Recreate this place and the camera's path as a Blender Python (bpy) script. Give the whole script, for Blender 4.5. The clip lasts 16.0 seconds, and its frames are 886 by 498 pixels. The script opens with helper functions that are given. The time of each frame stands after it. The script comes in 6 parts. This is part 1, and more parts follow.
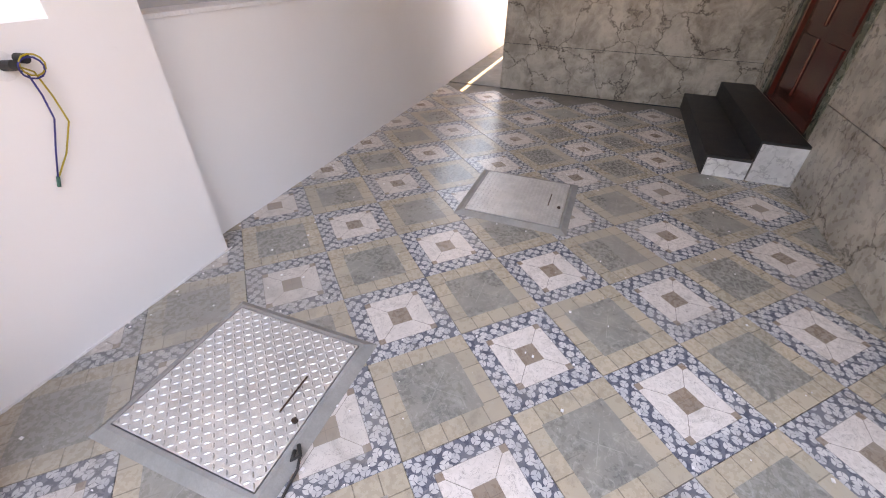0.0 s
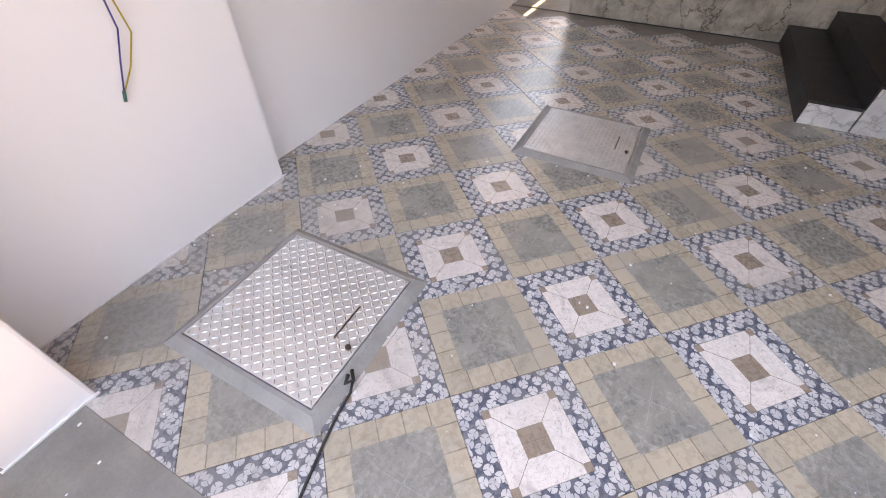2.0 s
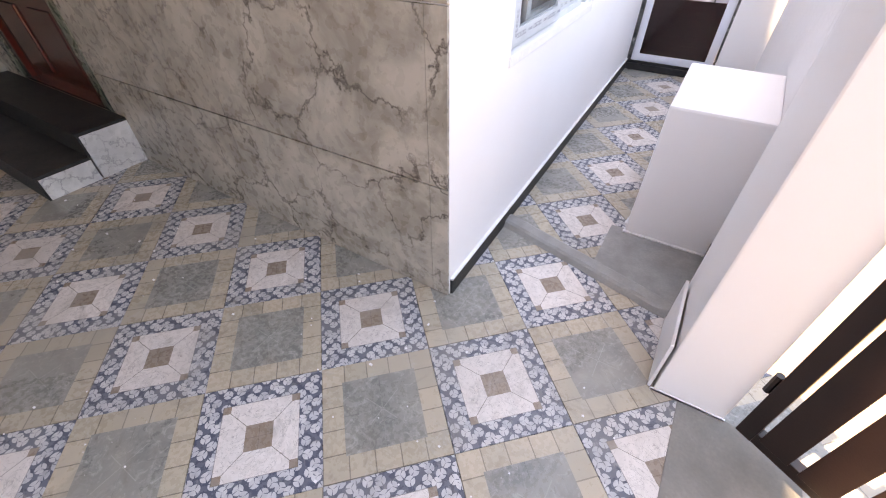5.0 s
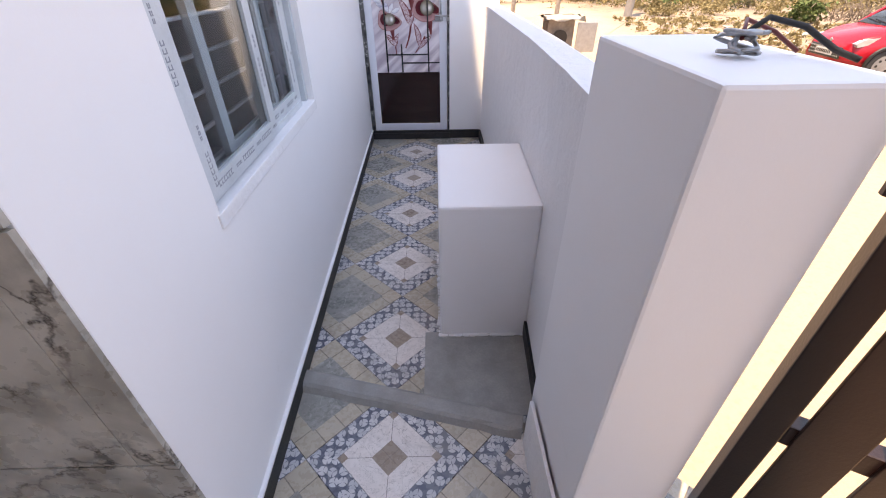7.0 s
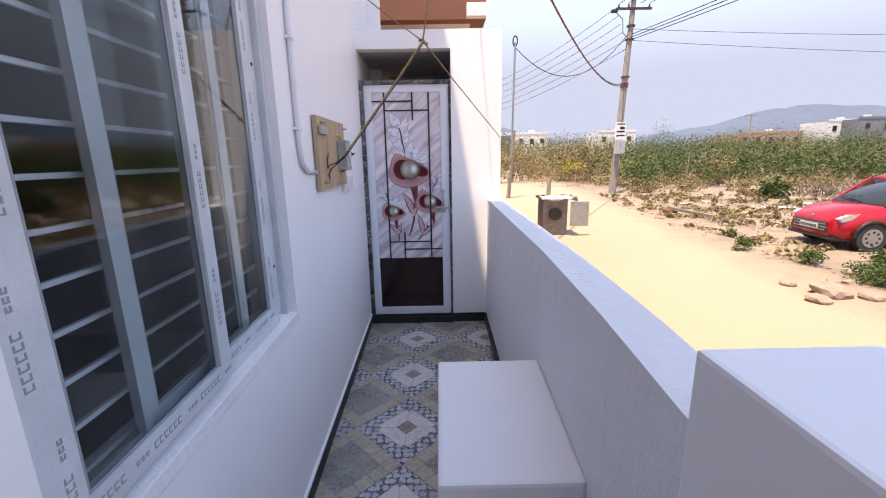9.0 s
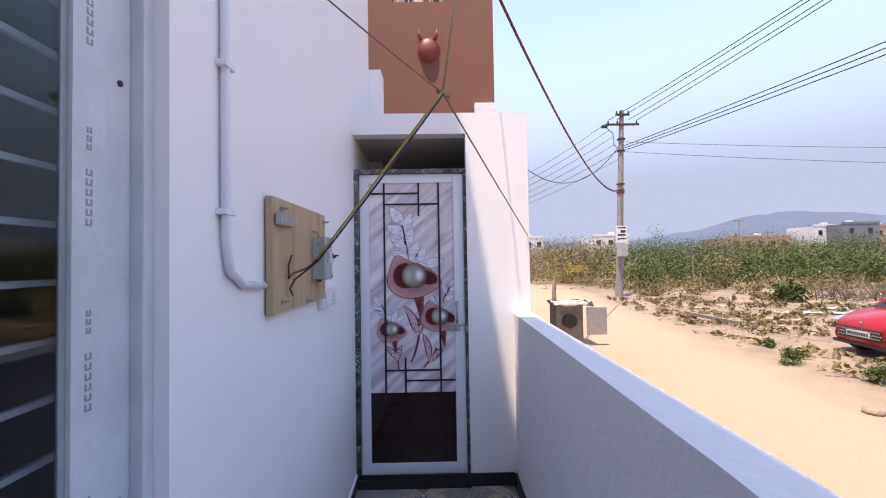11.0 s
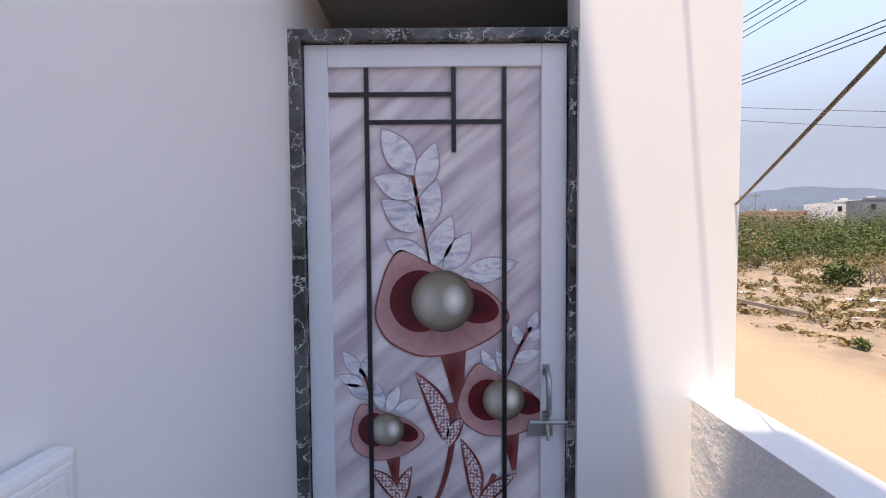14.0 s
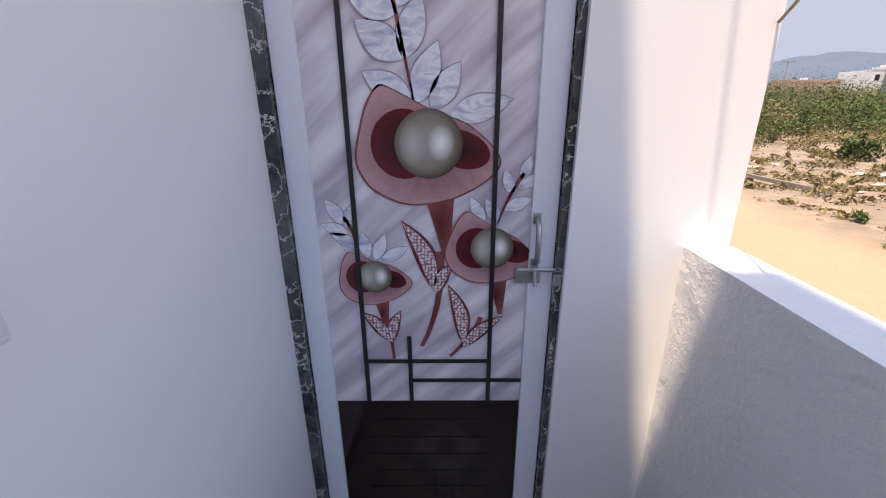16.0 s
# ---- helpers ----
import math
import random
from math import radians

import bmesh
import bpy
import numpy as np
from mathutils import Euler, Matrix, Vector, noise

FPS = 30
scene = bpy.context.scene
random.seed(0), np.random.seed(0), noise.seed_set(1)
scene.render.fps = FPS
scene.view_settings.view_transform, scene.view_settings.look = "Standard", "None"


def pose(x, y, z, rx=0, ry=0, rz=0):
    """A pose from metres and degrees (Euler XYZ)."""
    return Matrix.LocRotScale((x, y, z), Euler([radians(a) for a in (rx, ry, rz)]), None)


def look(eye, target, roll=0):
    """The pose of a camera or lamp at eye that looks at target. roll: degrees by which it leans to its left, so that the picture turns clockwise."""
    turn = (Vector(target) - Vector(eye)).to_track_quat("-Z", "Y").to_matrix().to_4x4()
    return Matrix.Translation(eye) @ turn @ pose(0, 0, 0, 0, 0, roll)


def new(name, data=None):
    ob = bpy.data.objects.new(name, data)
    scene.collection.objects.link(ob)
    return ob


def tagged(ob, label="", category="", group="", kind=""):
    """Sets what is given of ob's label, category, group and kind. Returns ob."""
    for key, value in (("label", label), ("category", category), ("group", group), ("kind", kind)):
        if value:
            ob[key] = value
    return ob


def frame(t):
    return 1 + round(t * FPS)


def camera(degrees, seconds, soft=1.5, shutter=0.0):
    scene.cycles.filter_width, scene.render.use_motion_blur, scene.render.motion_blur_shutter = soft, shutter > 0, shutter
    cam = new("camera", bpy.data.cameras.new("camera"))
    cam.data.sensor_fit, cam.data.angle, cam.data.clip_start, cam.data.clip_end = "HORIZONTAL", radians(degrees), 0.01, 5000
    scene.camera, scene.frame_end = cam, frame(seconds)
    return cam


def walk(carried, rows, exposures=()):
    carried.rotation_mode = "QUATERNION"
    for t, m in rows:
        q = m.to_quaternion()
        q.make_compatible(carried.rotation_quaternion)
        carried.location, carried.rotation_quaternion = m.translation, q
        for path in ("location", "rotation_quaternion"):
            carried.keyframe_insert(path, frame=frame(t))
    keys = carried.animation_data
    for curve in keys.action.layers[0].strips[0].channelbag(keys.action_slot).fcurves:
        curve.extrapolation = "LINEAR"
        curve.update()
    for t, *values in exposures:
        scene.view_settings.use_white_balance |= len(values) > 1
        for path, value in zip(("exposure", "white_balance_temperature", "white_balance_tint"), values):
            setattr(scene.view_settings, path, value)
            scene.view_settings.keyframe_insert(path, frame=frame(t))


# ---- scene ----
cam = camera(94.9, 16.0, soft=1.1)
PATH = [
    (0, (0.966, -1.438, 1.359), (-0.549, -2.001, 0.182), 1.0),
    (0.5, (0.977, -1.484, 1.34), (-0.369, -2.171, 0.031), 0.7),
    (1, (0.961, -1.528, 1.315), (-0.296, -2.255, -0.06), 0.7),
    (1.5, (0.957, -1.532, 1.311), (-0.28, -2.248, -0.088), 0.5),
    (2, (0.951, -1.521, 1.317), (-0.313, -2.177, -0.087), 0.5),
    (2.5, (0.94, -1.507, 1.319), (-0.381, -2.045, -0.082), 0.4),
    (3, (0.924, -1.491, 1.322), (-0.471, -1.826, -0.071), 0.4),
    (3.5, (0.898, -1.491, 1.327), (-0.554, -1.501, -0.048), 0.5),
    (4, (0.874, -1.443, 1.347), (-0.53, -1.015, -0.013), 0.4),
    (4.5, (0.807, -1.287, 1.363), (-0.383, -0.4, 0.023), -0.1),
    (5, (0.655, -1.074, 1.392), (-0.147, 0.195, 0.071), -0.7),
    (5.2, (0.615, -1.001, 1.434), (-0.025, 0.362, 0.118), -0.9),
    (7.3, (0.571, -0.362, 1.439), (0.599, 1.316, 0.35), -0.6),
    (7.5, (0.578, -0.286, 1.437), (0.597, 1.416, 0.386), -0.6),
    (8, (0.579, -0.128, 1.467), (0.588, 1.658, 0.568), -0.8),
    (8.5, (0.587, -0.045, 1.512), (0.592, 1.831, 0.818), -0.9),
    (9, (0.592, -0.026, 1.555), (0.603, 1.925, 1.113), -1.0),
    (9.5, (0.578, -0.012, 1.569), (0.591, 1.977, 1.353), -1.1),
    (10, (0.522, 0.099, 1.556), (0.542, 2.098, 1.5), -1.1),
    (10.2, (0.514, 0.216, 1.557), (0.538, 2.216, 1.538), -1.1),
    (12.3, (0.362, 1.975, 1.603), (0.393, 3.973, 1.675), -0.4),
    (12.5, (0.332, 2.136, 1.628), (0.379, 4.134, 1.691), -0.6),
    (13, (0.334, 2.407, 1.656), (0.36, 4.406, 1.712), -0.5),
    (13.5, (0.33, 2.497, 1.654), (0.343, 4.497, 1.673), -0.5),
    (14, (0.333, 2.557, 1.646), (0.331, 4.556, 1.564), -0.4),
    (14.5, (0.331, 2.589, 1.615), (0.346, 4.578, 1.411), -0.5),
    (15, (0.355, 2.603, 1.59), (0.352, 4.57, 1.23), -0.6),
    (15.5, (0.364, 2.613, 1.56), (0.353, 4.546, 1.045), -0.6),
    (16, (0.376, 2.624, 1.544), (0.357, 4.511, 0.879), -0.5),
]
EXPOSURES = [(0, 3.75, 13300, 20), (3.5, 3.8, 13500, 20), (5.0, 3.6, 13000, 20), (6.0, 3.0, 11500, 20), (7.5, 2.6, 11000, 19), (8.5, 2.35, 10300, 19), (9.5, 1.95, 8700, 19), (10.0, 1.9, 8500, 19), (12.5, 1.88, 8800, 18), (14.0, 1.82, 9200, 16), (16.0, 1.92, 9500, 16)]
walk(cam, [(t, look(eye, target, roll)) for t, eye, target, roll in PATH], EXPOSURES)

# ---- sky and sun ----
world = bpy.data.worlds.new("sky")
scene.world = world
world.use_nodes = True
wn = world.node_tree
sky = wn.nodes.new("ShaderNodeTexSky")
sky.sky_type = "NISHITA"
sky.sun_disc = False
sky.sun_elevation = radians(75)
sky.sun_rotation = radians(216)
sky.dust_density = 0.1
sky.altitude = 1200
sky.ozone_density = 1.6
sky.air_density = 1.0
bg = wn.nodes["Background"]
bg.inputs["Strength"].default_value = 0.15
# darkening cap holds down the sky's glow along the horizon, released higher up
haze = wn.nodes.new("ShaderNodeMixRGB")
haze.blend_type = "DARKEN"
across = wn.nodes.new("ShaderNodeTexCoord")
height = wn.nodes.new("ShaderNodeSeparateXYZ")
wn.links.new(across.outputs["Generated"], height.inputs[0])
fall = wn.nodes.new("ShaderNodeMapRange")
fall.interpolation_type = "SMOOTHSTEP"
for key, value in (("From Min", 0.15), ("From Max", 0.5), ("To Min", 1.0), ("To Max", 0.0)):
    fall.inputs[key].default_value = value
wn.links.new(height.outputs["Z"], fall.inputs["Value"])
wn.links.new(fall.outputs[0], haze.inputs["Fac"])
haze.inputs["Color2"].default_value = (0.82, 1.12, 1.8, 1)
wn.links.new(sky.outputs[0], haze.inputs["Color1"])
wn.links.new(haze.outputs[0], bg.inputs["Color"])

SUN_WAY = Vector((0.155, 0.21, -1.0))
sun = new("sun", bpy.data.lights.new("sun", "SUN"))
sun.data.energy, sun.data.angle, sun.data.color = 2.0, radians(0.6), (1.0, 0.96, 0.9)
sun.matrix_world = look((0, 0, 30), Vector((0, 0, 30)) + SUN_WAY)

# ---- materials ----
def tree_of(name):
    m = bpy.data.materials.new(name)
    m.use_nodes = True
    t = m.node_tree
    return m, t, t.nodes["Principled BSDF"]


class Nodes:
    """Short calls for node wiring."""

    def __init__(self, t):
        self.t = t

    def add(self, kind, **inputs):
        n = self.t.nodes.new(kind)
        for k, v in inputs.items():
            self.put(n, k, v)
        return n

    def put(self, n, k, v):
        sock = n.inputs[int(k[1:]) if k[0] == "i" and k[1:].isdigit() else k.replace("_", " ")]
        if isinstance(v, bpy.types.NodeSocket):
            self.t.links.new(v, sock)
        else:
            sock.default_value = v

    def math(self, op, a, b=0.0, clamp=False):
        n = self.add("ShaderNodeMath", i0=a, i1=b)
        n.operation, n.use_clamp = op, clamp
        return n.outputs[0]

    def mix(self, f, a, b, mode="MIX"):
        n = self.t.nodes.new("ShaderNodeMixRGB")
        n.blend_type = mode
        for k, v in (("Fac", f), ("Color1", a), ("Color2", b)):
            if isinstance(v, bpy.types.NodeSocket):
                self.t.links.new(v, n.inputs[k])
            else:
                n.inputs[k].default_value = v if k == "Fac" else (*v[:3], 1)
        return n.outputs[0]

    def place(self):
        return self.t.nodes.new("ShaderNodeNewGeometry").outputs["Position"]

    def local(self):
        return self.t.nodes.new("ShaderNodeTexCoord").outputs["Object"]

    def noise(self, vec, scale, detail=4.0, rough=0.55, distort=0.0):
        return self.add("ShaderNodeTexNoise", Vector=vec, Scale=scale, Detail=detail, Roughness=rough, Distortion=distort).outputs[0]

    def ramp(self, f, *stops):
        n = self.t.nodes.new("ShaderNodeValToRGB")
        self.t.links.new(f, n.inputs[0])
        e = n.color_ramp.elements
        while len(e) < len(stops):
            e.new(0.5)
        for el, (p, c) in zip(e, stops):
            el.position = p
            el.color = (*c, 1) if isinstance(c, tuple) else (c, c, c, 1)
        return n.outputs[0]

    def bump(self, h, strength, dist=0.005):
        return self.add("ShaderNodeBump", Height=h, Strength=strength, Distance=dist).outputs[0]

    def split(self, vec):
        n = self.add("ShaderNodeSeparateXYZ", Vector=vec)
        return n.outputs


def surface(name, col, col2, rough=0.6, scale=6.0, fine=60.0, bump=0.15, metal=0.0, rough2=None, spec=0.5, dist=0.004, stain=None):
    """Two-scale varied surface: broad stains between two colours, fine grain in bump and gloss."""
    m, t, b = tree_of(name)
    n = Nodes(t)
    p = n.place()
    big = n.noise(p, scale, 5, 0.6)
    small = n.noise(p, fine, 3, 0.6)
    c = n.mix(n.ramp(big, (0.35, 0.0), (0.68, 1.0)), col, col2)
    c = n.mix(n.ramp(small, (0.3, 0.0), (0.75, 0.35)), c, [v * 0.8 for v in col2])
    if stain:
        c = n.mix(n.ramp(n.noise(p, scale * 2.3, 8, 0.7, 0.6), (0.6, 0.0), (0.75, 0.6)), c, stain)
    t.links.new(c, b.inputs["Base Color"])
    t.links.new(n.ramp(small, (0.2, rough), (0.8, rough if rough2 is None else rough2)), b.inputs["Roughness"])
    t.links.new(n.bump(n.math("ADD", small, n.math("MULTIPLY", big, 0.6)), bump, dist), b.inputs["Normal"])
    b.inputs["Metallic"].default_value = metal
    b.inputs["Specular IOR Level"].default_value = spec
    return m


def plaster(name, col, rough=0.55, bump=0.12, grit=140.0, deep=0.006):
    m, t, b = tree_of(name)
    n = Nodes(t)
    p = n.place()
    cloud = n.noise(p, 1.6, 5, 0.6)
    grain = n.noise(p, grit, 4, 0.7)
    trowel = n.noise(p, 9, 3, 0.5, 0.5)
    smudge = n.ramp(n.noise(p, 5.5, 9, 0.75, 1.2), (0.66, 0.0), (0.8, 0.22))
    c = n.mix(cloud, col, [v * 0.93 for v in col])
    c = n.mix(smudge, c, (0.45, 0.43, 0.4))
    t.links.new(c, b.inputs["Base Color"])
    b.inputs["Roughness"].default_value = rough
    t.links.new(n.bump(n.math("ADD", n.math("MULTIPLY", grain, 0.4), trowel), bump, deep), b.inputs["Normal"])
    return m


WHITE = plaster("white_paint", (0.86, 0.85, 0.86), 0.5, 0.1)
ROUGH_WHITE = plaster("rough_white_render", (0.8, 0.79, 0.8), 0.75, 0.75, 50.0, 0.015)
GREY_WALL = plaster("grey_plaster", (0.5, 0.5, 0.52), 0.7)
CEIL = plaster("ceiling_paint", (0.62, 0.61, 0.61), 0.7)
DARK_ROOM = plaster("dim_room_paint", (0.45, 0.46, 0.46), 0.8)
CONCRETE = surface("concrete", (0.27, 0.25, 0.23), (0.19, 0.18, 0.165), 0.8, 5, 90, 0.4, stain=(0.35, 0.33, 0.3))
CEMENT = surface("smooth_cement", (0.34, 0.33, 0.32), (0.24, 0.235, 0.225), 0.6, 9, 120, 0.3, stain=(0.36, 0.34, 0.32))
GRANITE = surface("black_granite", (0.018, 0.018, 0.02), (0.04, 0.037, 0.036), 0.38, 8, 160, 0.08, rough2=0.6, spec=0.22, stain=(0.13, 0.115, 0.1))
STEEL = surface("bright_steel", (0.75, 0.755, 0.76), (0.6, 0.605, 0.61), 0.4, 14, 200, 0.15, metal=0.85, rough2=0.58)
ZINC = surface("galvanised_metal", (0.45, 0.46, 0.47), (0.36, 0.37, 0.38), 0.4, 12, 120, 0.1, metal=0.9)
RUST = surface("dark_iron", (0.06, 0.045, 0.04), (0.12, 0.07, 0.05), 0.6, 30, 200, 0.3, metal=0.6)
GATE_PAINT = surface("dark_brown_gate_paint", (0.014, 0.005, 0.004), (0.02, 0.008, 0.006), 0.38, 8, 150, 0.12)
DOOR_WOOD = surface("red_varnished_wood", (0.1, 0.011, 0.005), (0.05, 0.005, 0.003), 0.2, 7, 60, 0.1)
PVC = surface("white_plastic", (0.76, 0.78, 0.84), (0.72, 0.74, 0.8), 0.3, 6, 200, 0.03)
PVC_WORN = surface("window_plastic", (0.6, 0.64, 0.67), (0.5, 0.54, 0.57), 0.35, 9, 160, 0.08)
SWITCH = surface("switch_plastic", (0.82, 0.82, 0.82), (0.78, 0.78, 0.79), 0.25, 6, 200, 0.02)
MAROON = surface("maroon_gloss_panel", (0.014, 0.003, 0.003), (0.02, 0.004, 0.004), 0.12, 5, 90, 0.03)
BEAD = surface("grey_window_seal", (0.3, 0.34, 0.36), (0.22, 0.25, 0.27), 0.4, 9, 160, 0.05)
BLACK = surface("black_strip", (0.012, 0.01, 0.012), (0.02, 0.016, 0.018), 0.35, 9, 90, 0.03)
RUBBER = surface("black_rubber", (0.02, 0.02, 0.021), (0.035, 0.034, 0.034), 0.7, 20, 100, 0.2)
BOX_GREY = surface("grey_powder_coat", (0.4, 0.42, 0.43), (0.35, 0.37, 0.38), 0.35, 6, 200, 0.06)
YELLOW_WIRE = surface("yellow_cable", (0.45, 0.32, 0.02), (0.36, 0.26, 0.02), 0.45, 30, 200, 0.05)
BLUE_WIRE = surface("blue_cable", (0.02, 0.03, 0.22), (0.02, 0.02, 0.15), 0.45, 30, 200, 0.05)
TWINE = surface("weathered_cable", (0.3, 0.24, 0.13), (0.16, 0.12, 0.08), 0.7, 40, 200, 0.1)
GREEN_TIP = surface("green_sleeve", (0.02, 0.12, 0.1), (0.02, 0.1, 0.08), 0.5)
RED_BROWN = surface("red_brown_plastic", (0.2, 0.03, 0.02), (0.15, 0.02, 0.02), 0.4)
PAPER = surface("paper_sheet", (0.75, 0.75, 0.74), (0.65, 0.65, 0.64), 0.8, 8, 90, 0.1)
BROWN_WALL = plaster("brown_house_paint", (0.2, 0.075, 0.05), 0.7)
POLE = surface("weathered_concrete_pole", (0.3, 0.27, 0.25), (0.22, 0.2, 0.18), 0.85, 3, 40, 0.4)
OLD_WOOD = surface("grey_weathered_wood", (0.3, 0.26, 0.22), (0.18, 0.15, 0.13), 0.8, 8, 70, 0.4)
CAR_RED = surface("red_car_paint", (0.42, 0.012, 0.025), (0.36, 0.01, 0.02), 0.16, 3, 40, 0.02)
CAR_BLACK = surface("black_car_trim", (0.012, 0.012, 0.013), (0.02, 0.02, 0.02), 0.4, 9, 90, 0.06)
CAR_GLASS = surface("dark_car_glass", (0.02, 0.025, 0.028), (0.03, 0.034, 0.036), 0.05, 3, 60, 0.0)
LAMP_CLEAR = surface("clear_headlamp", (0.6, 0.62, 0.64), (0.45, 0.47, 0.5), 0.1, 16, 60, 0.02, metal=0.5)
FAR_WHITE = surface("far_white_wall", (0.72, 0.72, 0.72), (0.6, 0.6, 0.6), 0.8, 0.4, 3, 0.0)
FAR_GREY = surface("far_grey_wall", (0.17, 0.19, 0.22), (0.14, 0.15, 0.18), 0.8, 0.4, 3, 0.0)
FAR_ORANGE = surface("far_orange_wall", (0.45, 0.3, 0.24), (0.36, 0.24, 0.19), 0.8, 0.4, 3, 0.0)
STONE = surface("field_stone", (0.36, 0.27, 0.22), (0.26, 0.19, 0.15), 0.9, 6, 60, 0.6)
# distance haze is mixed into this flat blue-grey base colour
HILL = surface("haze_tinted_hill", (0.11, 0.145, 0.2), (0.1, 0.13, 0.185), 1.0, 0.004, 0.03, 0.0, spec=0.0)
EYE_WHITE = surface("ivory_paint", (0.7, 0.66, 0.56), (0.6, 0.55, 0.48), 0.5)
MASK_RED = surface("mask_red_paint", (0.3, 0.04, 0.03), (0.14, 0.03, 0.03), 0.5, 30, 90, 0.3, stain=(0.3, 0.18, 0.05))


def plywood():
    m, t, b = tree_of("bare_plywood")
    n = Nodes(t)
    p = n.add("ShaderNodeMapping", Vector=n.place(), Scale=(1, 1, 0.12)).outputs[0]
    g = n.noise(p, 38, 6, 0.65, 1.5)
    k = n.noise(p, 7, 4, 0.6, 0.8)
    c = n.mix(n.ramp(g, (0.3, 0.0), (0.7, 1.0)), (0.5, 0.36, 0.22), (0.38, 0.255, 0.15))
    c = n.mix(n.ramp(k, (0.5, 0.0), (0.75, 0.6)), c, (0.22, 0.14, 0.08))
    t.links.new(c, b.inputs["Base Color"])
    b.inputs["Roughness"].default_value = 0.6
    t.links.new(n.bump(g, 0.15, 0.002), b.inputs["Normal"])
    return m


def marble(name, base, cloud, vein, vein_scale=2.2, amount=1.0, gloss=0.2, thick=0.062):
    """Cracked-vein polished tile: clouds of two tones and broken dark veins."""
    m, t, b = tree_of(name)
    n = Nodes(t)
    p = n.place()
    shift = n.add("ShaderNodeTexNoise", Vector=p, Scale=3.0, Detail=6.0, Roughness=0.65).outputs["Color"]
    off = n.add("ShaderNodeVectorMath", i0=shift, i1=(0.45, 0.45, 0.45))
    off.operation = "MULTIPLY"
    q = n.add("ShaderNodeVectorMath", i0=p, i1=off.outputs[0])
    q.operation = "ADD"
    vo = n.add("ShaderNodeTexVoronoi", Vector=q.outputs[0], Scale=vein_scale)
    vo.feature = "DISTANCE_TO_EDGE"
    width = n.math("MULTIPLY", n.noise(p, 4.0, 3), thick)
    line = n.math("SUBTRACT", 1.0, n.math("DIVIDE", vo.outputs["Distance"], width), clamp=True)
    gate = n.ramp(n.noise(p, 1.9, 4, 0.6), (0.37, 0.0), (0.5, 1.0))
    line = n.math("MULTIPLY", n.math("MULTIPLY", line, gate), amount)
    c = n.mix(n.ramp(n.noise(p, 4.2, 7, 0.6, 0.5), (0.4, 0.0), (0.6, 1.0)), base, cloud)
    c = n.mix(n.ramp(n.noise(p, 9.0, 6, 0.6, 0.8), (0.52, 0.0), (0.72, 0.35)), c, [v * 1.25 for v in base])
    c = n.mix(line, c, vein)
    t.links.new(c, b.inputs["Base Color"])
    t.links.new(n.ramp(n.noise(p, 20, 4), (0.3, gloss), (0.75, gloss + 0.22)), b.inputs["Roughness"])
    return m


PLY = plywood()
MARBLE = marble("beige_cracked_marble", (0.47, 0.435, 0.385), (0.27, 0.245, 0.21), (0.075, 0.06, 0.05), 2.4, 1.0, thick=0.05)
WHITE_MARBLE = marble("white_step_marble", (0.66, 0.66, 0.65), (0.52, 0.52, 0.52), (0.25, 0.25, 0.26), 4.0, 0.7)
BLACK_MARBLE = marble("black_white_marble", (0.022, 0.022, 0.023), (0.11, 0.11, 0.11), (0.62, 0.62, 0.6), 9.0, 1.0)
GREEN_MARBLE = marble("green_veined_marble", (0.035, 0.05, 0.035), (0.09, 0.11, 0.08), (0.35, 0.38, 0.33), 8.0, 1.0)


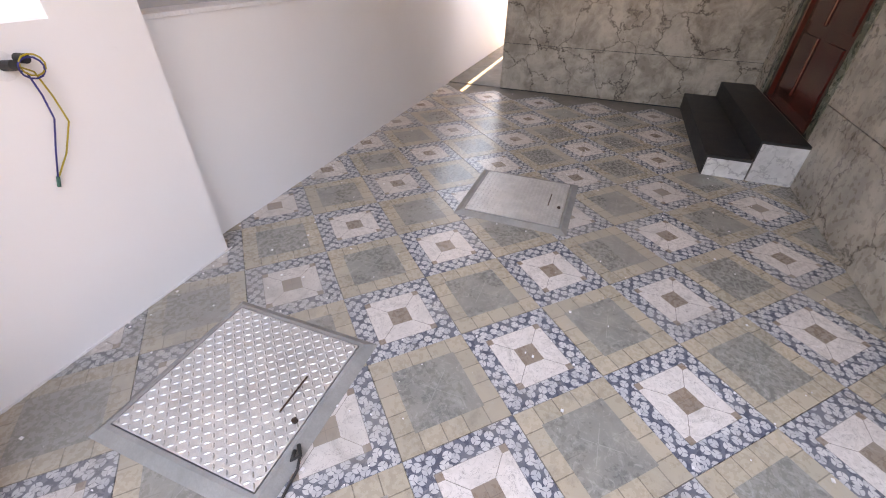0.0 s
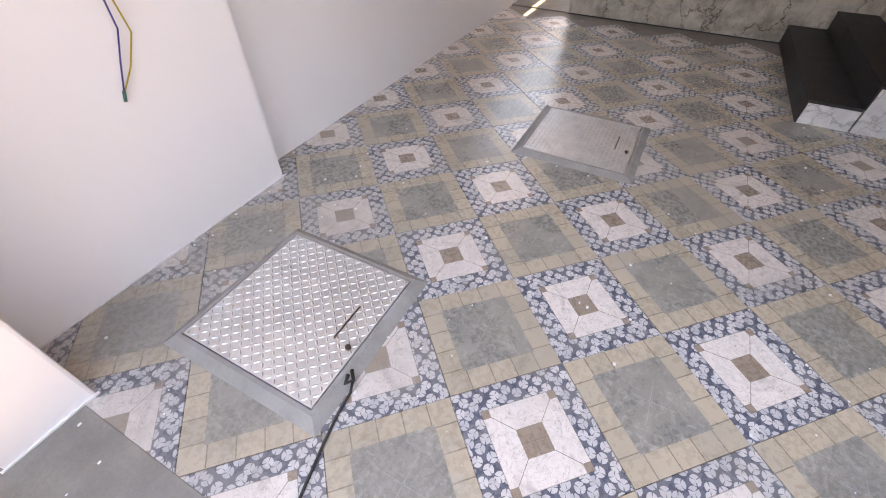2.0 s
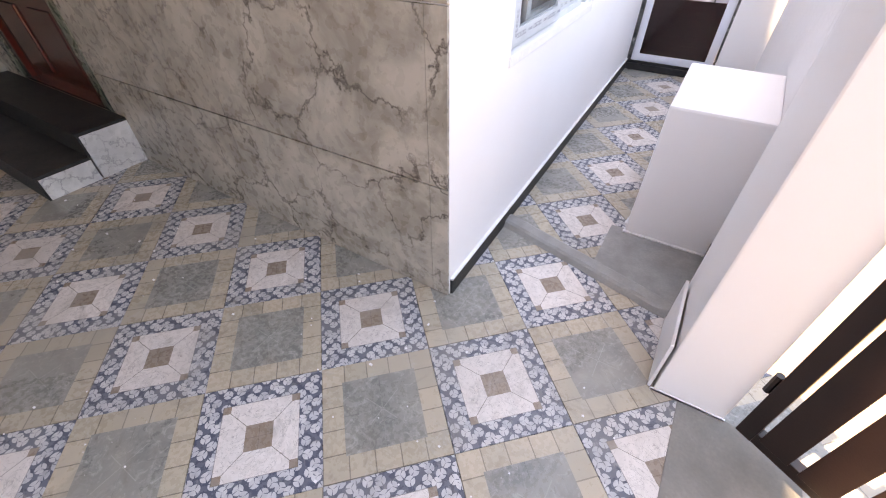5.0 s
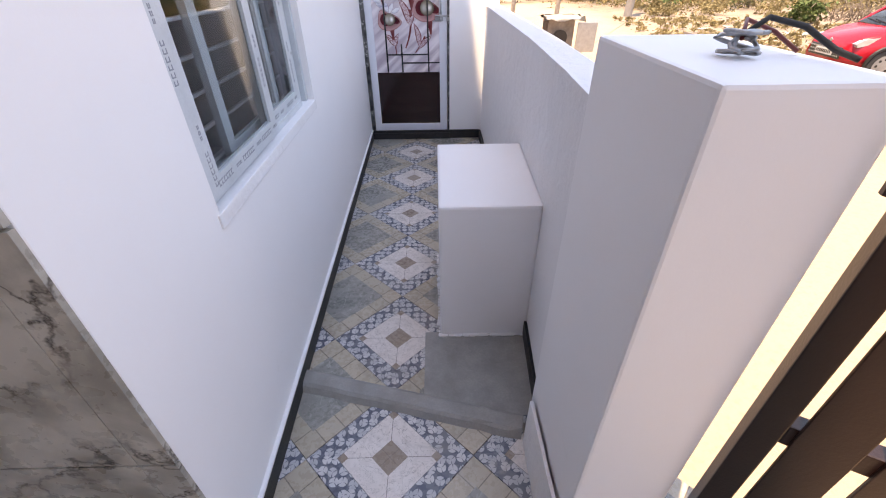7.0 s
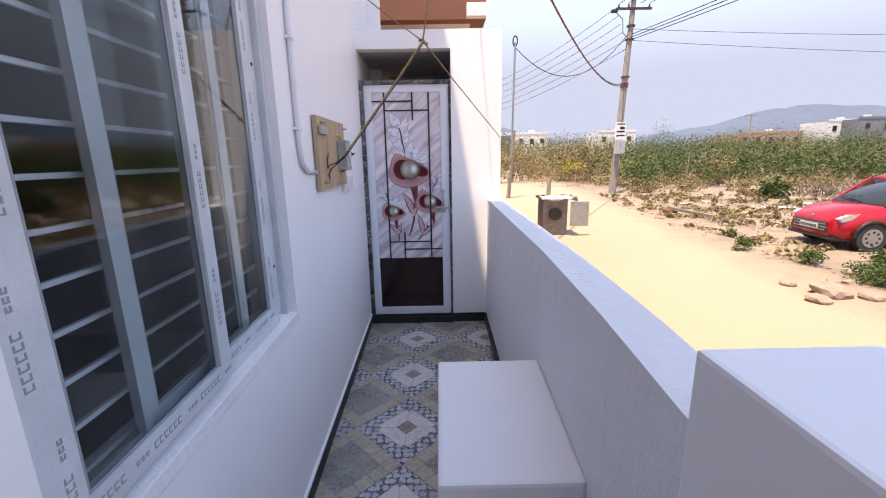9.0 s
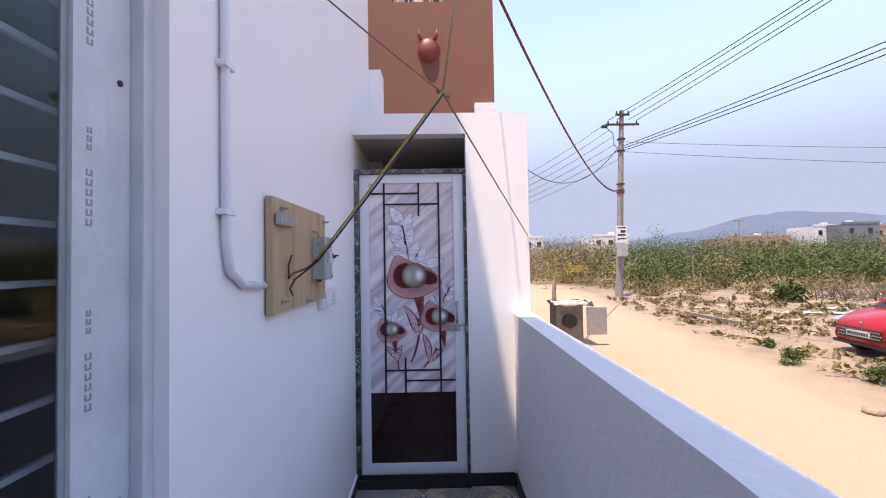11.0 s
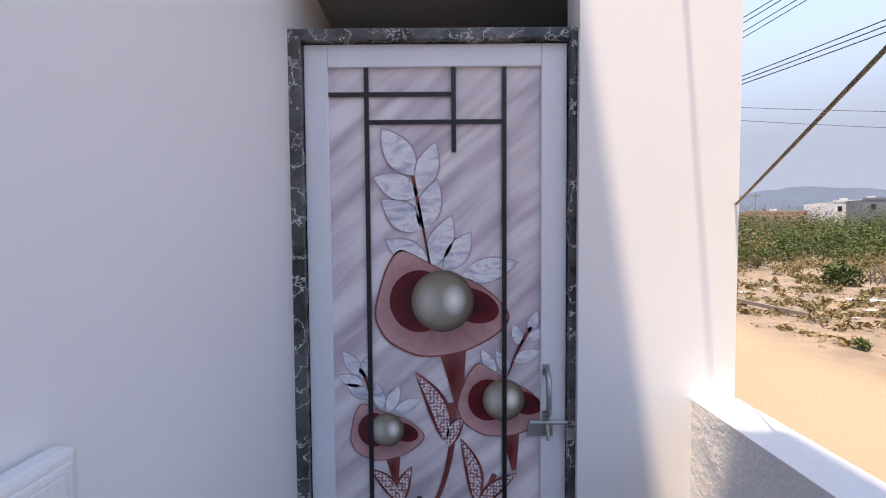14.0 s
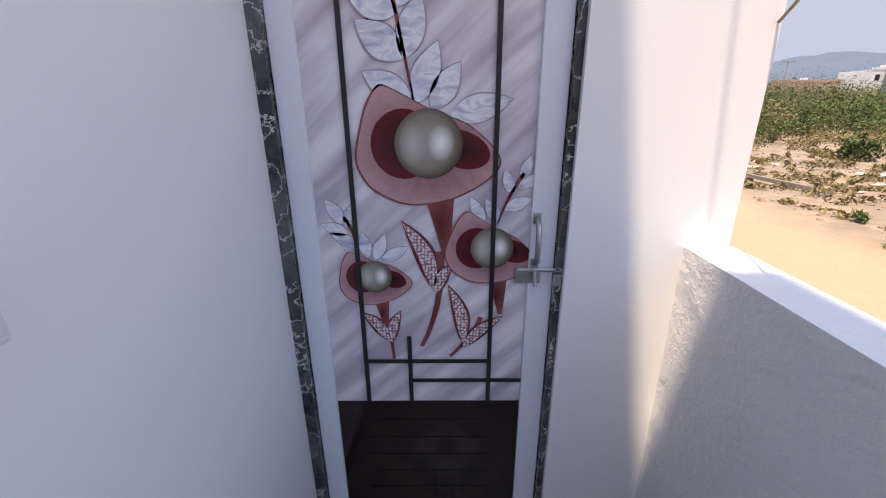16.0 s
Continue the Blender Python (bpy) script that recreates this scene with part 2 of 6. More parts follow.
def floor_tile(name, kind):
    """Glazed printed tile, its print laid out in the tile's own half-metre square."""
    m, t, b = tree_of(name)
    n = Nodes(t)
    loc, pos = n.local(), n.place()
    u, v, _ = n.split(loc)
    au, av = n.math("ABSOLUTE", u), n.math("ABSOLUTE", v)
    far = n.math("MAXIMUM", au, av)
    near = n.math("MINIMUM", au, av)
    cloud = n.noise(pos, 7, 6, 0.65, 0.5)
    grain = n.noise(pos, 45, 4, 0.6)
    if kind == "white":
        # blue border of little hexagon cubes
        vo = n.add("ShaderNodeTexVoronoi", Vector=pos, Scale=27.0, Randomness=0.4)
        vo.voronoi_dimensions = "2D"
        d = vo.outputs["Distance"]
        rel = n.add("ShaderNodeVectorMath", i0=pos, i1=vo.outputs["Position"])
        rel.operation = "SUBTRACT"
        rx, ry, _ = n.split(rel.outputs[0])
        spin = n.math("MULTIPLY", vo.outputs["Color"], 6.0)
        spoke = n.math("ABSOLUTE", n.math("SINE", n.math("ADD", n.math("MULTIPLY", n.math("ARCTAN2", ry, rx), 1.5), spin)))
        cube = n.math("MULTIPLY", n.math("LESS_THAN", d, 0.45), n.math("GREATER_THAN", spoke, 0.17))
        shade = n.ramp(vo.outputs["Color"], (0.1, (0.42, 0.43, 0.46)), (0.9, (0.6, 0.595, 0.6)))
        dark = n.mix(cloud, (0.07, 0.083, 0.125), (0.13, 0.143, 0.18))
        border = n.mix(cube, dark, shade)
        # white framed square with a brown heart
        vein = n.ramp(n.noise(loc, 14, 6, 0.6, 2.5), (0.487, 0.0), (0.5, 0.75), (0.513, 0.0))
        white = n.mix(vein, n.mix(cloud, (0.78, 0.72, 0.69), (0.64, 0.585, 0.555)), (0.26, 0.23, 0.22))
        seam = n.math("LESS_THAN", n.math("ABSOLUTE", n.math("SUBTRACT", far, near)), 0.0016)
        white = n.mix(n.math("MULTIPLY", seam, 0.8), white, (0.12, 0.1, 0.09))
        tan = n.mix(grain, (0.33, 0.25, 0.2), (0.25, 0.19, 0.15))
        cross = n.math("LESS_THAN", near, 0.0012)
        heart = n.mix(n.math("MULTIPLY", cross, 0.5), tan, (0.15, 0.11, 0.09))
        c = n.mix(n.math("LESS_THAN", far, 0.046), white, heart)
        c = n.mix(n.math("MULTIPLY", n.math("GREATER_THAN", near, 0.105), n.math("LESS_THAN", far, 0.136)), c, tan)
        inside = n.math("LESS_THAN", far, 0.133)
        c = n.mix(inside, border, c)
        edge = n.math("LESS_THAN", n.math("ABSOLUTE", n.math("SUBTRACT", far, 0.133)), 0.0015)
        c = n.mix(n.math("MULTIPLY", edge, 0.5), c, (0.1, 0.09, 0.09))
    else:
        # beige squares round a grey-green field
        step = 0.0848
        cu = n.math("PINGPONG", n.math("ADD", n.math("DIVIDE", u, step), 0.5), 0.5)
        cv = n.math("PINGPONG", n.math("ADD", n.math("DIVIDE", v, step), 0.5), 0.5)
        joint = n.math("LESS_THAN", n.math("MINIMUM", cu, cv), 0.024)
        cell = n.add("ShaderNodeTexWhiteNoise", Vector=n.add("ShaderNodeCombineXYZ", X=n.math("FLOOR", n.math("ADD", n.math("DIVIDE", u, step), 0.5)), Y=n.math("FLOOR", n.math("ADD", n.math("DIVIDE", v, step), 0.5)), Z=0.0).outputs[0]).outputs["Value"]
        beige = n.mix(cell, (0.55, 0.46, 0.36), (0.44, 0.38, 0.3))
        beige = n.mix(n.math("MULTIPLY", cloud, 0.5), beige, (0.3, 0.26, 0.2))
        beige = n.mix(n.math("MULTIPLY", joint, 0.65), beige, (0.1, 0.085, 0.07))
        green = n.mix(n.ramp(cloud, (0.3, 0.0), (0.7, 1.0)), (0.3, 0.29, 0.26), (0.17, 0.175, 0.17))
        star = n.math("ABSOLUTE", n.math("SINE", n.math("MULTIPLY", n.math("ARCTAN2", v, u), 4.0)))
        rad = n.math("SQRT", n.math("ADD", n.math("MULTIPLY", u, u), n.math("MULTIPLY", v, v)))
        ray = n.math("MULTIPLY", n.math("LESS_THAN", n.math("MULTIPLY", star, rad), 0.006), n.math("LESS_THAN", rad, n.math("MULTIPLY", grain, 0.16)))
        green = n.mix(n.math("MULTIPLY", ray, 0.55), green, (0.4, 0.4, 0.37))
        green = n.mix(n.ramp(n.noise(loc, 22, 6, 0.7, 1.5), (0.52, 0.0), (0.68, 0.7)), green, (0.42, 0.41, 0.38))
        green = n.mix(n.math("MULTIPLY", n.math("LESS_THAN", near, 0.0013), 0.35), green, (0.08, 0.08, 0.07))
        c = n.mix(n.math("GREATER_THAN", far, 0.137), green, beige)
    # dust, cement haze and spots
    dust = n.ramp(n.noise(pos, 2.1, 8, 0.65, 0.8), (0.5, 0.0), (0.74, 0.55))
    c = n.mix(dust, c, (0.36, 0.33, 0.29))
    haze = n.ramp(n.noise(pos, 11, 7, 0.72, 1.0), (0.56, 0.0), (0.72, 0.5))
    c = n.mix(haze, c, (0.46, 0.44, 0.41))
    grime = n.ramp(n.noise(pos, 4.5, 9, 0.72, 1.4), (0.54, 0.0), (0.72, 0.5))
    c = n.mix(grime, c, (0.16, 0.14, 0.12))
    px, py, _ = n.split(pos)
    near_wall = n.math("DIVIDE", n.math("SUBTRACT", -1.75, py), 1.3, clamp=True)
    near_cover = n.math("SUBTRACT", 1.0, n.math("DIVIDE", n.math("ABSOLUTE", n.math("SUBTRACT", px, 0.3)), 1.3), clamp=True)
    trod = n.math("MULTIPLY", n.math("MULTIPLY", near_wall, near_cover), n.ramp(n.noise(pos, 6.0, 7, 0.7, 0.9), (0.3, 0.25), (0.62, 1.0)), clamp=True)
    c = n.mix(n.math("MULTIPLY", trod, 0.85), c, n.mix(n.noise(pos, 16, 5, 0.7), (0.2, 0.185, 0.165), (0.33, 0.31, 0.285)))
    spot = n.ramp(n.noise(pos, 60, 2, 0.5), (0.745, 0.0), (0.77, 0.8))
    c = n.mix(spot, c, (0.62, 0.6, 0.57))
    info = t.nodes.new("ShaderNodeObjectInfo").outputs["Random"]
    c = n.mix(n.math("MULTIPLY", info, 0.16), c, (0.22, 0.2, 0.18))
    t.links.new(c, b.inputs["Base Color"])
    t.links.new(n.ramp(n.math("ADD", n.math("MULTIPLY", dust, 0.6), n.math("MULTIPLY", grain, 0.5)), (0.1, 0.2), (0.8, 0.55)), b.inputs["Roughness"])
    t.links.new(n.bump(n.math("ADD", grain, haze), 0.08, 0.002), b.inputs["Normal"])
    return m


TILE_WHITE = floor_tile("printed_tile_white_medallion", "white")
TILE_GREEN = floor_tile("printed_tile_beige_border", "green")


def glass():
    m, t, b = tree_of("window_glass")
    b.inputs["Base Color"].default_value = (0.72, 0.78, 0.79, 1)
    b.inputs["Roughness"].default_value = 0.02
    b.inputs["Transmission Weight"].default_value = 1.0
    b.inputs["IOR"].default_value = 1.36
    return m


GLASS = glass()


def sand():
    m, t, b = tree_of("sandy_ground")
    n = Nodes(t)
    p = n.place()
    x, y, z = n.split(p)
    # distance across the track decides packed sand or scrub soil
    side = n.math("ADD", n.math("SUBTRACT", x, n.math("MULTIPLY", y, 0.13)), n.math("MULTIPLY", n.noise(p, 0.7, 5, 0.6), -1.6))
    soil = n.ramp(n.math("MULTIPLY", side, 0.1), (0.4, 0.0), (0.53, 1.0))
    big = n.noise(p, 0.5, 6, 0.6)
    fine = n.noise(p, 25, 6, 0.7)
    s = n.mix(big, (0.42, 0.305, 0.215), (0.36, 0.26, 0.185))
    d = n.mix(n.ramp(n.noise(p, 1.3, 7, 0.7, 0.8), (0.35, 0.0), (0.65, 1.0)), (0.33, 0.245, 0.18), (0.19, 0.15, 0.12))
    c = n.mix(soil, s, d)
    c = n.mix(n.ramp(fine, (0.5, 0.0), (0.8, 0.5)), c, (0.2, 0.15, 0.1))
    t.links.new(c, b.inputs["Base Color"])
    b.inputs["Roughness"].default_value = 0.95
    t.links.new(n.bump(n.math("ADD", fine, n.noise(p, 4, 5)), 0.5, 0.03), b.inputs["Normal"])
    return m


SAND = sand()


def leafage(name, a, b2):
    m, t, b = tree_of(name)
    n = Nodes(t)
    r = t.nodes.new("ShaderNodeNewGeometry").outputs["Random Per Island"]
    c = n.mix(r, a, b2)
    c = n.mix(n.ramp(n.noise(n.place(), 0.35, 4), (0.4, 0.0), (0.65, 0.6)), c, [v * 0.75 for v in a])
    t.links.new(c, b.inputs["Base Color"])
    b.inputs["Roughness"].default_value = 0.7
    b.inputs["Specular IOR Level"].default_value = 0.2
    return m


LEAF = leafage("green_leaves", (0.045, 0.08, 0.025), (0.12, 0.15, 0.055))
LEAF_DRY = leafage("dry_leaves", (0.19, 0.15, 0.075), (0.3, 0.235, 0.12))
LEAF_YELLOW = leafage("yellow_flowers", (0.5, 0.4, 0.03), (0.4, 0.35, 0.05))
TWIG = surface("twig_bark", (0.2, 0.15, 0.11), (0.13, 0.1, 0.08), 0.9)


def print_ink(name, inner, outer, spread=0.5, gloss=0.25, streak=0.0):
    """Printed motif: colour runs from the middle of the motif to its rim, as the print does."""
    m, t, b = tree_of(name)
    n = Nodes(t)
    g = n.t.nodes.new("ShaderNodeTexCoord").outputs["Generated"]
    x, y, z = n.split(g)
    dx, dz = n.math("SUBTRACT", x, 0.5), n.math("SUBTRACT", z, 0.5)
    r = n.math("SQRT", n.math("ADD", n.math("MULTIPLY", dx, dx), n.math("MULTIPLY", dz, dz)))
    f = n.math("DIVIDE", r, spread, clamp=True)
    f = n.math("ADD", f, n.math("MULTIPLY", n.math("SUBTRACT", n.noise(n.place(), 25, 4, 0.6, 1.0), 0.5), 0.5 + streak), clamp=True)
    t.links.new(n.mix(f, inner, outer), b.inputs["Base Color"])
    b.inputs["Roughness"].default_value = gloss
    return m


INK_PETAL = print_ink("print_petal", (0.09, 0.004, 0.012), (0.58, 0.32, 0.32), 0.56)
INK_PETAL_IN = print_ink("print_petal_inside", (0.02, 0.001, 0.003), (0.15, 0.008, 0.016), 0.58)
INK_LEAF_RIM = print_ink("print_leaf_rim", (0.3, 0.2, 0.26), (0.42, 0.34, 0.42), 0.5)
INK_STEM = print_ink("print_stem", (0.13, 0.012, 0.015), (0.26, 0.07, 0.07), 0.5)


def print_pearl():
    """Printed pearl: brown rim, grey body and two soft pale spots, all part of the print."""
    m, t, b = tree_of("print_pearl")
    n = Nodes(t)
    x, y, z = n.split(n.t.nodes.new("ShaderNodeTexCoord").outputs["Generated"])

    def away(cx, cz, sx, sz):
        dx, dz = n.math("DIVIDE", n.math("SUBTRACT", x, cx), sx), n.math("DIVIDE", n.math("SUBTRACT", z, cz), sz)
        return n.math("SQRT", n.math("ADD", n.math("MULTIPLY", dx, dx), n.math("MULTIPLY", dz, dz)))
    c = n.ramp(away(0.47, 0.52, 0.55, 0.55), (0.25, (0.36, 0.33, 0.28)), (0.7, (0.24, 0.2, 0.155)), (0.98, (0.06, 0.035, 0.02)))
    c = n.mix(n.ramp(away(0.26, 0.5, 0.2, 0.34), (0.1, 0.6), (1.0, 0.0)), c, (0.62, 0.6, 0.56))
    c = n.mix(n.ramp(away(0.68, 0.52, 0.2, 0.27), (0.15, 1.0), (1.0, 0.0)), c, (0.9, 0.89, 0.87))
    t.links.new(c, b.inputs["Base Color"])
    b.inputs["Roughness"].default_value = 0.2
    return m


def print_gem():
    """Printed rhinestones: pale dots packed in a dark red bed."""
    m, t, b = tree_of("print_gems")
    n = Nodes(t)
    vo = n.add("ShaderNodeTexVoronoi", Vector=n.place(), Scale=105.0, Randomness=0.5)
    c = n.ramp(vo.outputs["Distance"], (0.2, (0.82, 0.74, 0.76)), (0.42, (0.6, 0.45, 0.48)), (0.55, (0.33, 0.14, 0.16)))
    t.links.new(c, b.inputs["Base Color"])
    b.inputs["Roughness"].default_value = 0.2
    return m


def print_leaf():
    """Printed mother-of-pearl leaf: lilac, white and blue-grey streaks."""
    m, t, b = tree_of("print_leaf")
    n = Nodes(t)
    q = n.add("ShaderNodeMapping", Vector=n.place(), Rotation=(0, radians(35), 0), Scale=(1, 1, 2.2)).outputs[0]
    c = n.ramp(n.noise(q, 13, 3, 0.5, 1.2), (0.3, (0.42, 0.42, 0.55)), (0.45, (0.66, 0.66, 0.74)), (0.58, (0.82, 0.82, 0.85)), (0.7, (0.56, 0.53, 0.63)))
    t.links.new(c, b.inputs["Base Color"])
    b.inputs["Roughness"].default_value = 0.2
    return m


INK_PEARL = print_pearl()
INK_GEM = print_gem()
INK_LEAF = print_leaf()


def print_ground():
    """Lilac satin print with soft slanting folds."""
    m, t, b = tree_of("print_lilac_satin")
    n = Nodes(t)
    p = n.place()
    q = n.add("ShaderNodeMapping", Vector=p, Rotation=(0, radians(40), 0)).outputs[0]
    q = n.add("ShaderNodeMapping", Vector=q, Scale=(1.2, 1, 9)).outputs[0]
    f = n.noise(q, 1.6, 3, 0.5, 0.3)
    c = n.mix(n.ramp(f, (0.36, 0.0), (0.62, 1.0)), (0.47, 0.39, 0.45), (0.82, 0.76, 0.79))
    t.links.new(c, b.inputs["Base Color"])
    b.inputs["Roughness"].default_value = 0.22
    return m


INK_GROUND = print_ground()


# ---- building helpers ----
def mesh_of(bm, name, material, smooth=False):
    me = bpy.data.meshes.new(name)
    bm.normal_update()
    bm.to_mesh(me)
    bm.free()
    me.materials.append(material)
    if smooth:
        for p in me.polygons:
            p.use_smooth = True
    return me


def thing(name, label, category, at=(0, 0, 0), group="", kind=""):
    ob = new(name)
    ob.empty_display_size = 0.05
    ob.location = at
    return tagged(ob, label, category, group, kind)


def part(name, bm, material, parent, label="", smooth=False):
    ob = new(name, mesh_of(bm, name, material, smooth))
    if parent is not None:
        base = parent
        off = Vector((0, 0, 0))
        while base is not None:
            off += base.location
            base = base.parent
        ob.parent = parent
        ob.location = -off
    return tagged(ob, label)


def setting(name, bm, material, label, category, smooth=False):
    ob = new(name, mesh_of(bm, name, material, smooth))
    return tagged(ob, label, category, kind="structure")


def box(bm, x0, x1, y0, y1, z0, z1, bevel=0.0, m=None):
    vs = [bm.verts.new((x, y, z)) for x in (x0, x1) for y in (y0, y1) for z in (z0, z1)]
    fs = [bm.faces.new([vs[i] for i in f]) for f in ((0, 1, 3, 2), (4, 6, 7, 5), (0, 4, 5, 1), (2, 3, 7, 6), (0, 2, 6, 4), (1, 5, 7, 3))]
    if bevel:
        es = list({e for f in fs for e in f.edges})
        r = bmesh.ops.bevel(bm, geom=es, offset=bevel, segments=2, affect="EDGES", profile=0.6)
        vs = list({v for f in r["faces"] for v in f.verts} | {v for v in vs if v.is_valid})
    if m is not None:
        bmesh.ops.transform(bm, matrix=m, verts=[v for v in vs if v.is_valid])
    return bm


def boxes(*rows, bevel=0.0):
    bm = bmesh.new()
    for r in rows:
        box(bm, *r, bevel=bevel)
    return bm


def B(x0, x1, y0, y1, z0, z1, bevel=0.0, m=None):
    return box(bmesh.new(), x0, x1, y0, y1, z0, z1, bevel, m)


def tube(bm, pts, r, sides=8, r1=None):
    """A round bar through the points, tapering to r1."""
    pts = [Vector(p) for p in pts]
    rings = []
    side = None
    for i, p in enumerate(pts):
        d = (pts[min(i + 1, len(pts) - 1)] - pts[max(i - 1, 0)]).normalized()
        if side is None:
            side = d.orthogonal().normalized()
        side = (side - d * side.dot(d)).normalized()
        up = d.cross(side)
        rr = r if r1 is None else r + (r1 - r) * i / max(1, len(pts) - 1)
        rings.append([bm.verts.new(p + rr * (math.cos(2 * math.pi * k / sides) * side + math.sin(2 * math.pi * k / sides) * up)) for k in range(sides)])
    for a, b in zip(rings, rings[1:]):
        for k in range(sides):
            bm.faces.new((a[k], a[(k + 1) % sides], b[(k + 1) % sides], b[k]))
    bm.faces.new(rings[0][::-1])
    bm.faces.new(rings[-1])
    return bm


def T(pts, r, sides=8, r1=None):
    return tube(bmesh.new(), pts, r, sides, r1)


def sag(a, b, drop, n=12):
    a, b = Vector(a), Vector(b)
    return [a.lerp(b, i / n) - Vector((0, 0, drop * 4 * (i / n) * (1 - i / n))) for i in range(n + 1)]


def extrude_poly(bm, pts, lo, hi, axis):
    """A flat outline in the two other axes, given thickness along axis."""
    def at(p, w):
        q = list(p)
        q.insert(axis, w)
        return q
    a = [bm.verts.new(at(p, lo)) for p in pts]
    b = [bm.verts.new(at(p, hi)) for p in pts]
    bm.faces.new(a[::-1])
    bm.faces.new(b)
    for i in range(len(pts)):
        j = (i + 1) % len(pts)
        bm.faces.new((a[i], a[j], b[j], b[i]))
    bmesh.ops.recalc_face_normals(bm, faces=bm.faces)
    return bm


def wall_with_hole(axis, lo, hi, a0, a1, z0, z1, holes):
    """A wall slab, thickness lo..hi on axis, spanning a0..a1, with rectangular holes (a, b, zlo, zhi) side by side."""
    bm = bmesh.new()

    def put(p, q, r, s):
        if q - p > 1e-4 and s - r > 1e-4:
            if axis == "x":
                box(bm, lo, hi, p, q, r, s)
            else:
                box(bm, p, q, lo, hi, r, s)
    at = a0
    for h0, h1, k0, k1 in sorted(holes):
        put(at, h0, z0, z1)
        put(h0, h1, z0, k0)
        put(h0, h1, k1, z1)
        at = h1
    put(at, a1, z0, z1)
    return bm
# ---- the large structure ----
ROAD = -0.45
X_BACK, Y_LEFT, Y_END = -4.27, -3.345, 3.67

ground_bm = bmesh.new()
N = 40
span = [-4800 + 9600 * i / N for i in range(N + 1)]
gv = [[ground_bm.verts.new((x, y, ROAD)) for y in span] for x in span]
for i in range(N):
    for j in range(N):
        ground_bm.faces.new((gv[i][j], gv[i + 1][j], gv[i + 1][j + 1], gv[i][j + 1]))
setting("ground", ground_bm, SAND, "pale sandy dirt track and scrub soil", "ground")

floor = setting("floor", boxes((-9.0, 1.34, -3.9, 0.3, ROAD - 0.05, -0.012), (-0.3, 1.16, 0.3, 4.2, ROAD - 0.05, -0.012)), CONCRETE, "dusty porch floor of printed glazed tiles", "floor")
setting("floor_strip", boxes((0.972, 1.345, -3.4, 0.0, -0.011, 0.003), bevel=0.002), CONCRETE, "bare rough concrete strip at the gate", "floor")
setting("floor_patch", boxes((0.5, 0.985, 0.47, 0.92, -0.011, 0.002), bevel=0.001), CEMENT, "plain cement patch by the kerb", "floor")
# slab added out of view so the side passage isn't sunlit
setting("ceiling_passage", B(-7.2, -4.472, -3.72, -2.5, 3.2, 3.35), CEIL, "unseen slab added to keep sun off the side passage", "ceiling")
setting("floor_passage", boxes((-9.0, X_BACK - 0.02, -3.345, -2.66, -0.011, 0.003)), CONCRETE, "bare cement floor of the side passage", "floor")

# house: cracked-marble front wall, back wall, white side wall
D0, D1, DTOP = -4.0, -2.58, 2.42
setting("wall_marble", wall_with_hole("y", 0.012, 0.2, -4.47, -0.2, -0.02, 4.0, [(D0, D1, 0.31, DTOP)]), RUBBER, "house wall behind cracked marble cladding", "wall")
setting("wall_back", B(X_BACK - 0.2, X_BACK - 0.012, -2.66, 0.012, -0.02, 4.0), RUBBER, "porch back wall behind marble cladding", "wall")
W0, W1, WZ0, WZ1 = 0.492, 1.65, 0.905, 2.42
setting("wall_side", wall_with_hole("x", -0.2, 0.0, 0.014, 4.5, -0.02, 7.27, [(W0, W1, WZ0, WZ1)]), WHITE, "smooth white painted side wall of the house", "wall")
setting("wall_corner", B(-0.2, -0.001, 0.0125, 0.02, 0, 4.0), WHITE, "white painted corner edge", "wall")

# left compound wall with ledge, pilaster with an opening, wall above
setting("wall_left", B(-9.0, -0.32, -3.5, Y_LEFT, -0.02, 1.11, 0.004), WHITE, "low white compound wall beside the porch", "wall")
setting("wall_left_upper", B(-4.3, -0.32, -3.72, -3.52, 0.0, 3.2), GREY_WALL, "grey plaster wall set back above the ledge", "wall")
setting("trim_ledge", B(-9.0, -0.345, -3.53, Y_LEFT + 0.012, 1.108, 1.13, 0.004), ROUGH_WHITE, "rough white plaster ledge", "ledge")
setting("wall_pilaster", wall_with_hole("y", -3.5, -3.2, -0.327, 0.93, -0.02, 3.2, [(0.0, 0.8, 1.165, 2.2)]), WHITE, "wide white pilaster with an opening", "wall")
# added backing that catches sun, so the opening reads as a bright patch
setting("wall_neighbour", B(-2.0, 3.0, -4.7, -4.5, ROAD, 5.0), WHITE, "white wall added to look bright through the opening", "wall")
# slab added out of view; stops sun reaching the floor through the opening
setting("trim_sunshade", B(-0.1, 0.93, -3.95, -3.5, 2.25, 2.33), WHITE, "unseen thin slab added to stop sun through the opening", "sunshade")
setting("wall_passage_end", B(-9.2, -9.0, -3.5, 0.0, -0.02, 4.0), WHITE, "white wall closing the side passage", "wall")
setting("wall_passage_side", B(-9.0, X_BACK - 0.2, -2.66, -2.5, -0.02, 4.0), WHITE, "white painted wall of the side passage", "wall")

# gate pillars
setting("pillar_1", B(0.888, 1.118, 0.0, 0.41, -0.01, 1.332, 0.007), WHITE, "white painted gate pillar with flat top", "pillar")
setting("pillar_2", B(0.93, 1.2, -3.3, -2.84, -0.01, 1.6, 0.012), WHITE, "white painted gate pillar beside the wall", "pillar")

